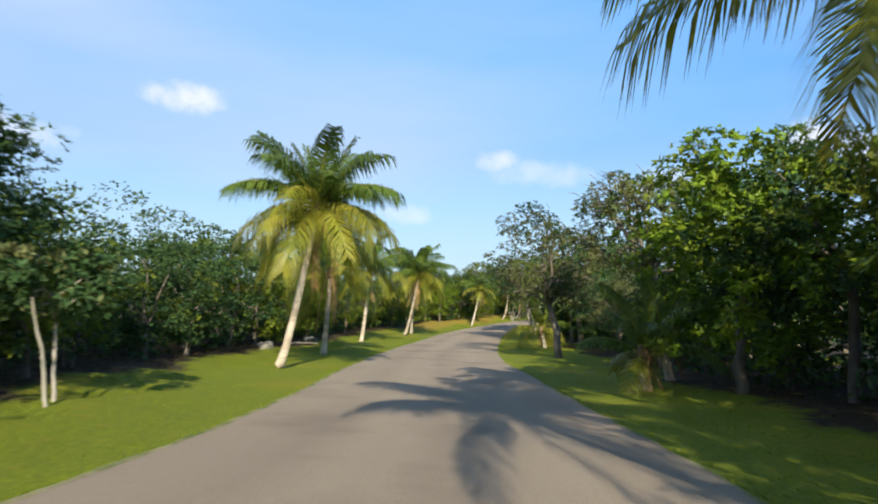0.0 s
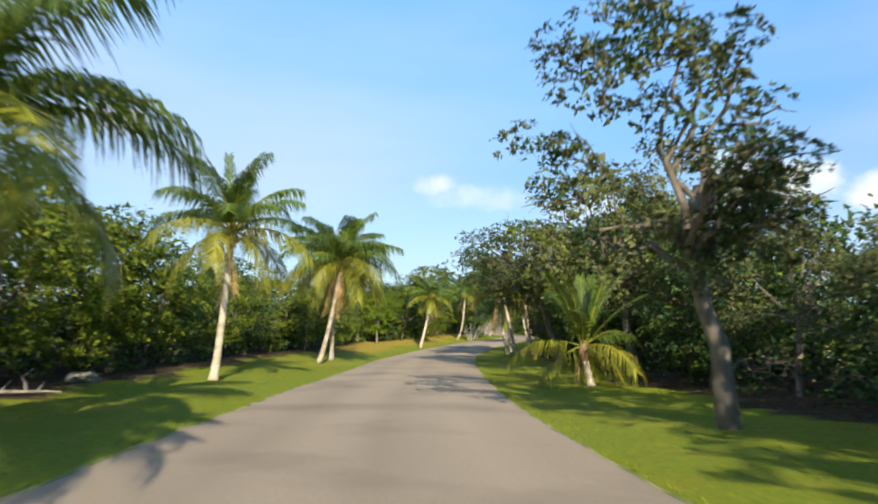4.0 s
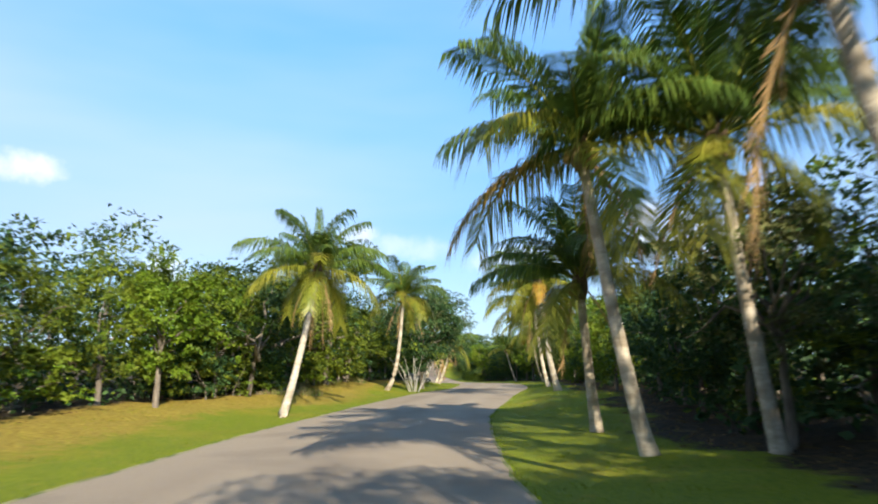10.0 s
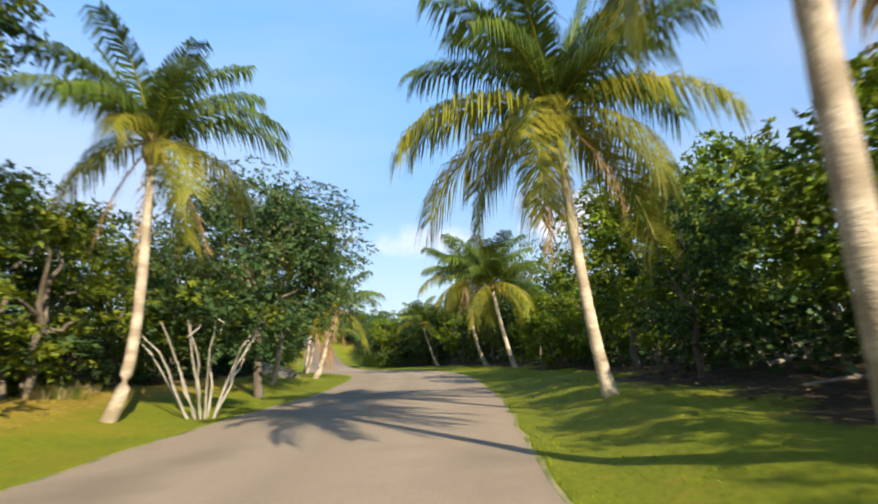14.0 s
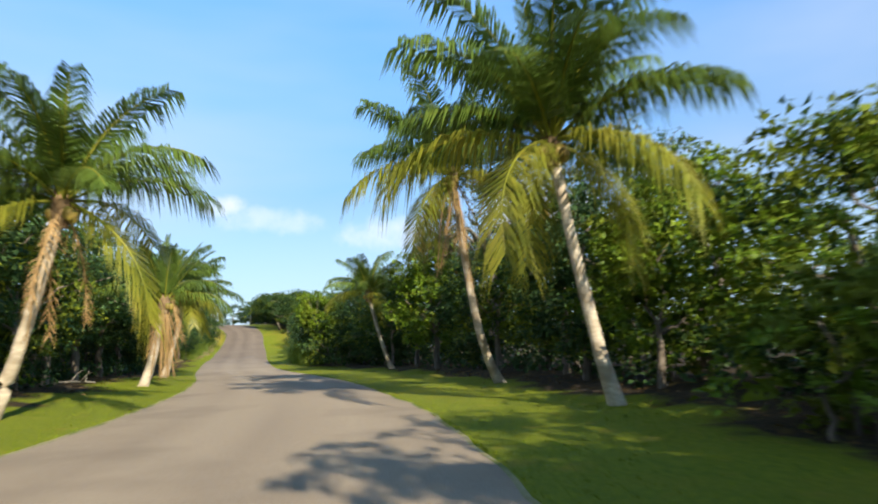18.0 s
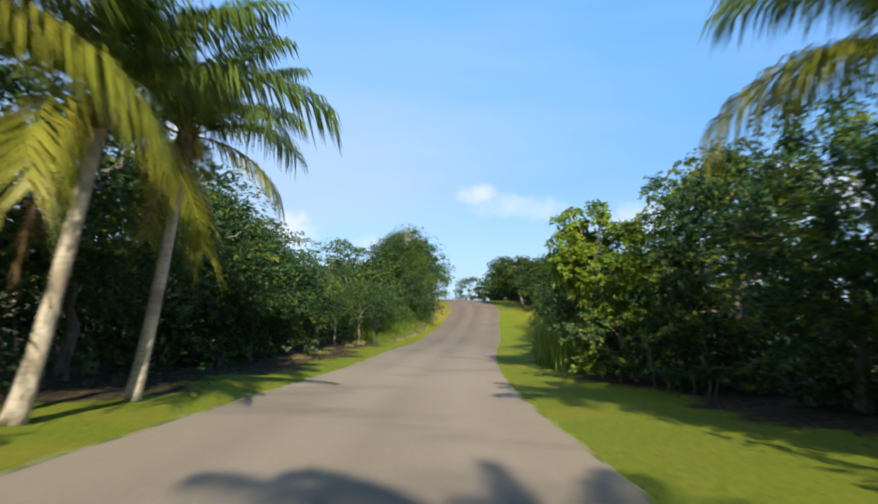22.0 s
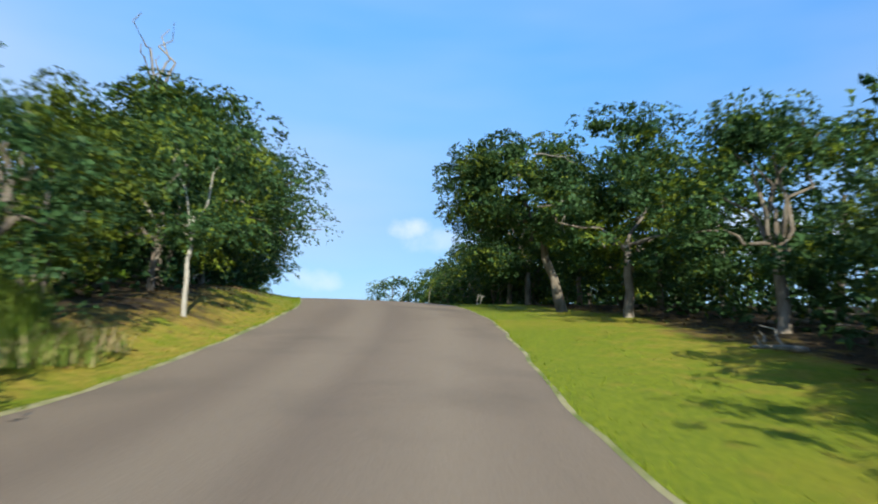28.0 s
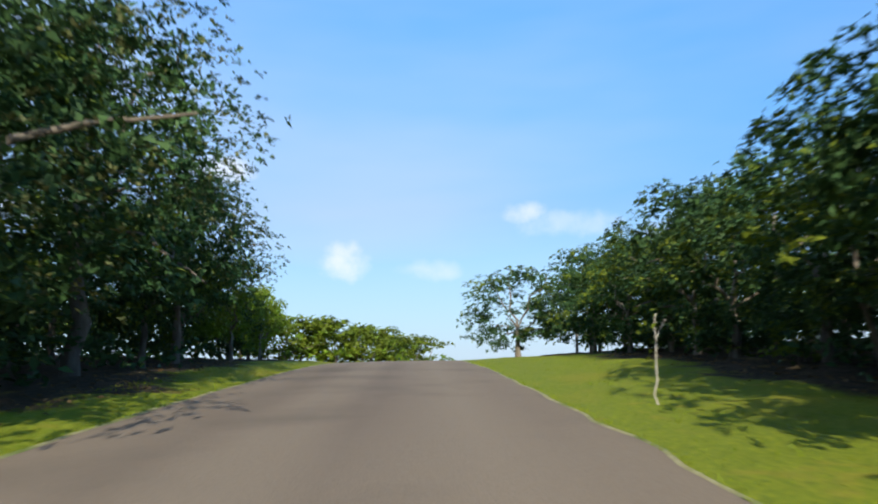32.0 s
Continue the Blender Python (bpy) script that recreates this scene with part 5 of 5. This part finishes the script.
# ---- tall grass and straw ----
def grass_clump(seed, count, height, spread, mats, bend=0.45, width=0.022):
    rnd = np.random.default_rng(seed)
    a = rnd.uniform(0, 2 * np.pi, count)
    b = rnd.uniform(0, 2 * np.pi, count)
    out = spread * rnd.random(count) ** 0.6
    foot = np.stack([out * np.cos(b), out * np.sin(b), np.full(count, -0.05)], 1)
    way = np.stack([np.cos(a), np.sin(a), 0 * a], 1)
    h = height * rnd.uniform(0.6, 1.1, count)[:, None] * (1.15 - 0.5 * np.hypot(foot[:, :1], foot[:, 1:2]) / spread)
    lean = rnd.uniform(0.3, 1.0, count)[:, None] * bend
    side = np.stack([-np.sin(a), np.cos(a), 0 * a], 1) * width
    up = np.array([[0, 0, 1.0]])
    p1 = foot + up * h * 0.52 + way * lean * h * 0.2
    p2 = foot + up * h * (0.88 - 0.1 * lean) + way * lean * h * 0.55
    p3 = foot + up * h * (0.9 - 0.38 * lean) + way * lean * h * 0.95
    q = np.stack([foot - side, foot + side, p1 + side, p1 - side, p2 + side * 0.7, p2 - side * 0.7, p3], 1).reshape(-1, 3)
    b = np.arange(count)[:, None] * 7
    f = np.concatenate([b + [0, 1, 2], b + [0, 2, 3], b + [3, 2, 4], b + [3, 4, 5], b + [5, 4, 6]], 1).reshape(-1, 3)
    return mesh_of("grass_blades", q, f, mats, indices=np.repeat(np.where(rnd.random(count) < 0.25, 1, 0), 5))


REEDS = [grass_clump(60 + k, 210, 2.3, 1.0, [REED, LEAF_BRIGHT], bend=0.6, width=0.013) for k in range(4)]
STRAWS = [grass_clump(70 + k, 130, 0.6, 0.75, [REED if k % 2 else STRAW, STRAW if k % 2 else REED], bend=1.2, width=0.011) for k in range(4)]


def place_grass(side, s0, s1, step, meshes, spread, scale, name, label, group):
    r = np.random.default_rng(int(s0) + 3)
    s = s0
    while s < s1:
        x, y, z = at_road(s, side * (wood_edge(s, side) + r.uniform(*spread)))
        k = r.uniform(*scale)
        ob = new(name)
        ob.matrix_basis = Matrix.Translation((x, y, z)) @ pose(0, 0, 0, 0, 0, r.uniform(0, 360)) @ Matrix.Scale(k, 4)
        for j in range(3 if k > 0.5 else 2):
            put("tuft", meshes[int(r.integers(len(meshes)))], ob, pose(r.uniform(-0.5, 0.5), r.uniform(-0.5, 0.5), -0.02 * j, 0, 0, r.uniform(0, 360)))
        tagged(ob, label, "grass", group)
        s += step * r.uniform(0.7, 1.3)


place_grass(1, 266, 279, 0.62, REEDS, (0.2, 2.8), (0.6, 1.15), "tall_grass_clump", "clump of tall green cane grass at the road's edge", "tall grass clumps")
place_grass(1, 294, 302, 0.6, REEDS, (0.9, 2.4), (0.6, 0.95), "tall_grass_clump", "clump of tall green cane grass at the road's edge", "tall grass clumps")
place_grass(-1, 284, 302, 0.5, REEDS, (0.6, 1.7), (0.5, 0.8), "tall_grass_clump", "clump of waist-high green cane grass under the trees", "tall grass clumps")
place_grass(-1, 286, 303, 0.6, STRAWS, (0.1, 0.7), (0.6, 0.95), "dry_grass_clump", "clump of dry straw-coloured grass under the trees", "dry grass clumps")
place_grass(-1, 268, 287, 2.8, STRAWS, (0.6, 1.2), (0.3, 0.55), "dry_grass_clump", "clump of dry straw-coloured grass under the trees", "dry grass clumps")
place_grass(-1, 186, 208, 2.4, STRAWS, (-1.0, 1.5), (0.5, 0.9), "dry_grass_clump", "clump of dry straw-coloured grass under the trees", "dry grass clumps")


# ---- rocks, fallen wood, stakes ----
def rock(x, y, size, seed, label="weathered pale limestone boulder half sunk in the ground"):
    rnd = np.random.default_rng(seed)
    bm = bmesh.new()
    bmesh.ops.create_icosphere(bm, subdivisions=3, radius=1.0)
    for v in bm.verts:
        n = noise.noise(v.co * 1.3 + Vector((seed, 0, 0))) * 0.5 + noise.noise(v.co * 3.1 + Vector((0, seed, 0))) * 0.2
        v.co *= 1 + n
    bmesh.ops.scale(bm, vec=(size * rnd.uniform(0.8, 1.2), size * rnd.uniform(0.8, 1.2), size * 0.6), verts=bm.verts)
    me = bpy.data.meshes.new("boulder")
    bm.to_mesh(me)
    bm.free()
    me.materials.append(ROCK)
    for p in me.polygons:
        p.use_smooth = True
    tagged(put("boulder", me, None, pose(x, y, float(ground_z(x, y)[0]) + size * 0.12, 0, 0, rnd.uniform(0, 360))), label, "rock", "boulders by the road")


for k, (x, y, q) in enumerate([(14.3, 129.0, 0.5), (13.4, 130.2, 0.7), (14.9, 131.2, 0.35), (-8.5, 33.4, 0.3), (-8.9, 34.6, 0.4), (-8.2, 36.0, 0.25), (-8.4, 43.5, 0.4), (34.2, 203.0, 0.25), (33.9, 201.2, 0.2), (34.6, 205.5, 0.3)]):
    rock(x, y, q, 20 + k)


def fallen_branch(x, y, length, turn, seed, thick=0.06):
    rnd = np.random.default_rng(seed)
    t = np.linspace(0, 1, 9)
    p = np.stack([t * length, rnd.normal(0, 0.06, 9).cumsum(), thick + 0.25 * np.sin(np.pi * t) * rnd.uniform(0.1, 0.6)], 1)
    parts = [tube(p, np.linspace(1.0, 0.35, 9) * thick, 7, 0.1, rnd)]
    for k in (3, 5, 6):
        parts.append(tube(limb_path(rnd, p[k], p[k] + [rnd.uniform(0.1, 0.5), rnd.uniform(-0.5, 0.5), rnd.uniform(0.1, 0.5)], 5, 0.2), np.linspace(0.45, 0.12, 5) * thick, 5))
    ob = put("fallen_branch", mesh_of("fallen_branch", *merge(parts), [DEAD_WOOD], smooth=True), None, pose(x, y, float(ground_z(x, y)[0]), 0, 0, turn))
    tagged(ob, "bleached fallen branch lying at the edge of the woods", "branch", "fallen branches")


for k, (s, d, q, turn) in enumerate([(193, 8.6, 2.4, 150), (199, 8.2, 1.6, 20), (300, 7.2, 1.8, 60), (308, 8.0, 2.4, 10), (304, 6.6, 1.2, 200), (309, -6.3, 2.6, 95),
                                     (312, -6.0, 1.6, 60), (128, -8.6, 1.8, 30), (176, -10.5, 1.6, 80), (240, -7.6, 1.4, 0)]):
    x, y, _ = at_road(s, d)
    fallen_branch(x, y, q, turn, 300 + k)


def stake(x, y, height, seed, n=14):
    rnd = np.random.default_rng(seed)
    ob = new("sapling")
    ob.matrix_basis = pose(x, y, float(ground_z(x, y)[0]) - 0.05)
    p = np.stack([np.linspace(0, 0.06, 8) + rnd.normal(0, 0.012, 8), rnd.normal(0, 0.012, 8), np.linspace(0, height, 8)], 1)
    v, f = tube(p, np.linspace(0.014, 0.007, 8), 6)
    put("stem", mesh_of("stem", v, f, [PALE_BARK], smooth=True), ob)
    v, f = tube(limb_path(rnd, p[5], p[5] + [0.14, 0.0, 0.22 * height], 5, 0.1), np.linspace(0.012, 0.006, 5), 5)
    put("twig", mesh_of("twig", v, f, [PALE_BARK]), ob)
    if not n:
        tagged(ob, "thin bare bleached stick standing in the grass", "stick", "sticks on the verge")
        return
    pos = p[rnd.integers(4, 8, n)] + rnd.normal(0, 0.07, (n, 3))
    v, f = leaf_cloud(pos, unit(rnd, n), unit(rnd, n), np.full(n, 0.1), np.full(n, 0.05))
    put("leaves", mesh_of("leaves", v, f, [LEAF_MID]), ob)
    tagged(ob, "thin pale sapling with a few leaves in the grass", "sapling", "saplings on the verge")


stake(33.2, 230.3, 0.55, 1, 0)
stake(33.35, 230.2, 0.5, 2, 0)
stake(31.8, 237.6, 1.25, 3, 9)


# ---- short grass on the verge, fallen leaves ----
def strewn():
    rnd = np.random.default_rng(21)
    n = 110000
    s = 92 + 255 * rnd.random(n)
    side = rnd.choice([-1, 1], n)
    edge = np.where(side < 0, wood_edge(s, -1), wood_edge(s, 1))
    hw = half_width(s)
    u = rnd.random(n) ** 1.5
    d = side * (hw + 0.02 + u * (edge - hw + 0.2))
    i = np.clip(np.searchsorted(ALONG, s), 0, len(LINE) - 1)
    x = np.interp(s, ALONG, LINE[:, 0]) + SIDE[i, 0] * d
    y = np.interp(s, ALONG, LINE[:, 1]) + SIDE[i, 1] * d
    z = np.interp(s, ALONG, LINE[:, 2]) + rise(s, d)
    foot = np.stack([x, y, z - 0.012], 1)
    a = rnd.uniform(0, 2 * np.pi, n)
    w = np.stack([np.cos(a), np.sin(a), 0 * a], 1) * 0.011
    h = rnd.uniform(0.02, 0.045, n) * np.where(u < 0.02, 1.6, 1.0)
    tip = foot + np.stack([rnd.normal(0, 0.03, n), rnd.normal(0, 0.03, n), h], 1)
    v = np.stack([foot - w, foot + w, tip], 1).reshape(-1, 3)
    f = np.arange(3 * n).reshape(-1, 3)
    tagged(put("grass", mesh_of("grass", v, f, [TURF])), "short mown green grass along both sides of the road", "grass", kind="stuff")
    n = 9000
    s = 92 + 255 * rnd.random(n)
    side = rnd.choice([-1, 1], n)
    edge = np.where(side < 0, wood_edge(s, -1), wood_edge(s, 1))
    d = side * np.maximum(edge + rnd.normal(0.7, 0.6, n), half_width(s) + 0.4)
    i = np.clip(np.searchsorted(ALONG, s), 0, len(LINE) - 1)
    x = np.interp(s, ALONG, LINE[:, 0]) + SIDE[i, 0] * d
    y = np.interp(s, ALONG, LINE[:, 1]) + SIDE[i, 1] * d
    z = np.interp(s, ALONG, LINE[:, 2]) + rise(s, d) + 0.02
    v, f = leaf_cloud(np.stack([x, y, z], 1), unit(rnd, n) * [1, 1, 0.2], np.array([[0, 0, 1.0]]) + rnd.normal(0, 0.3, (n, 3)), rnd.uniform(0.06, 0.16, n), rnd.uniform(0.03, 0.08, n))
    tagged(put("leaf_litter", mesh_of("leaf_litter", v, f, [LEAF_DRY])), "brown fallen leaves under the edge of the trees", "leaves", kind="stuff")


strewn()
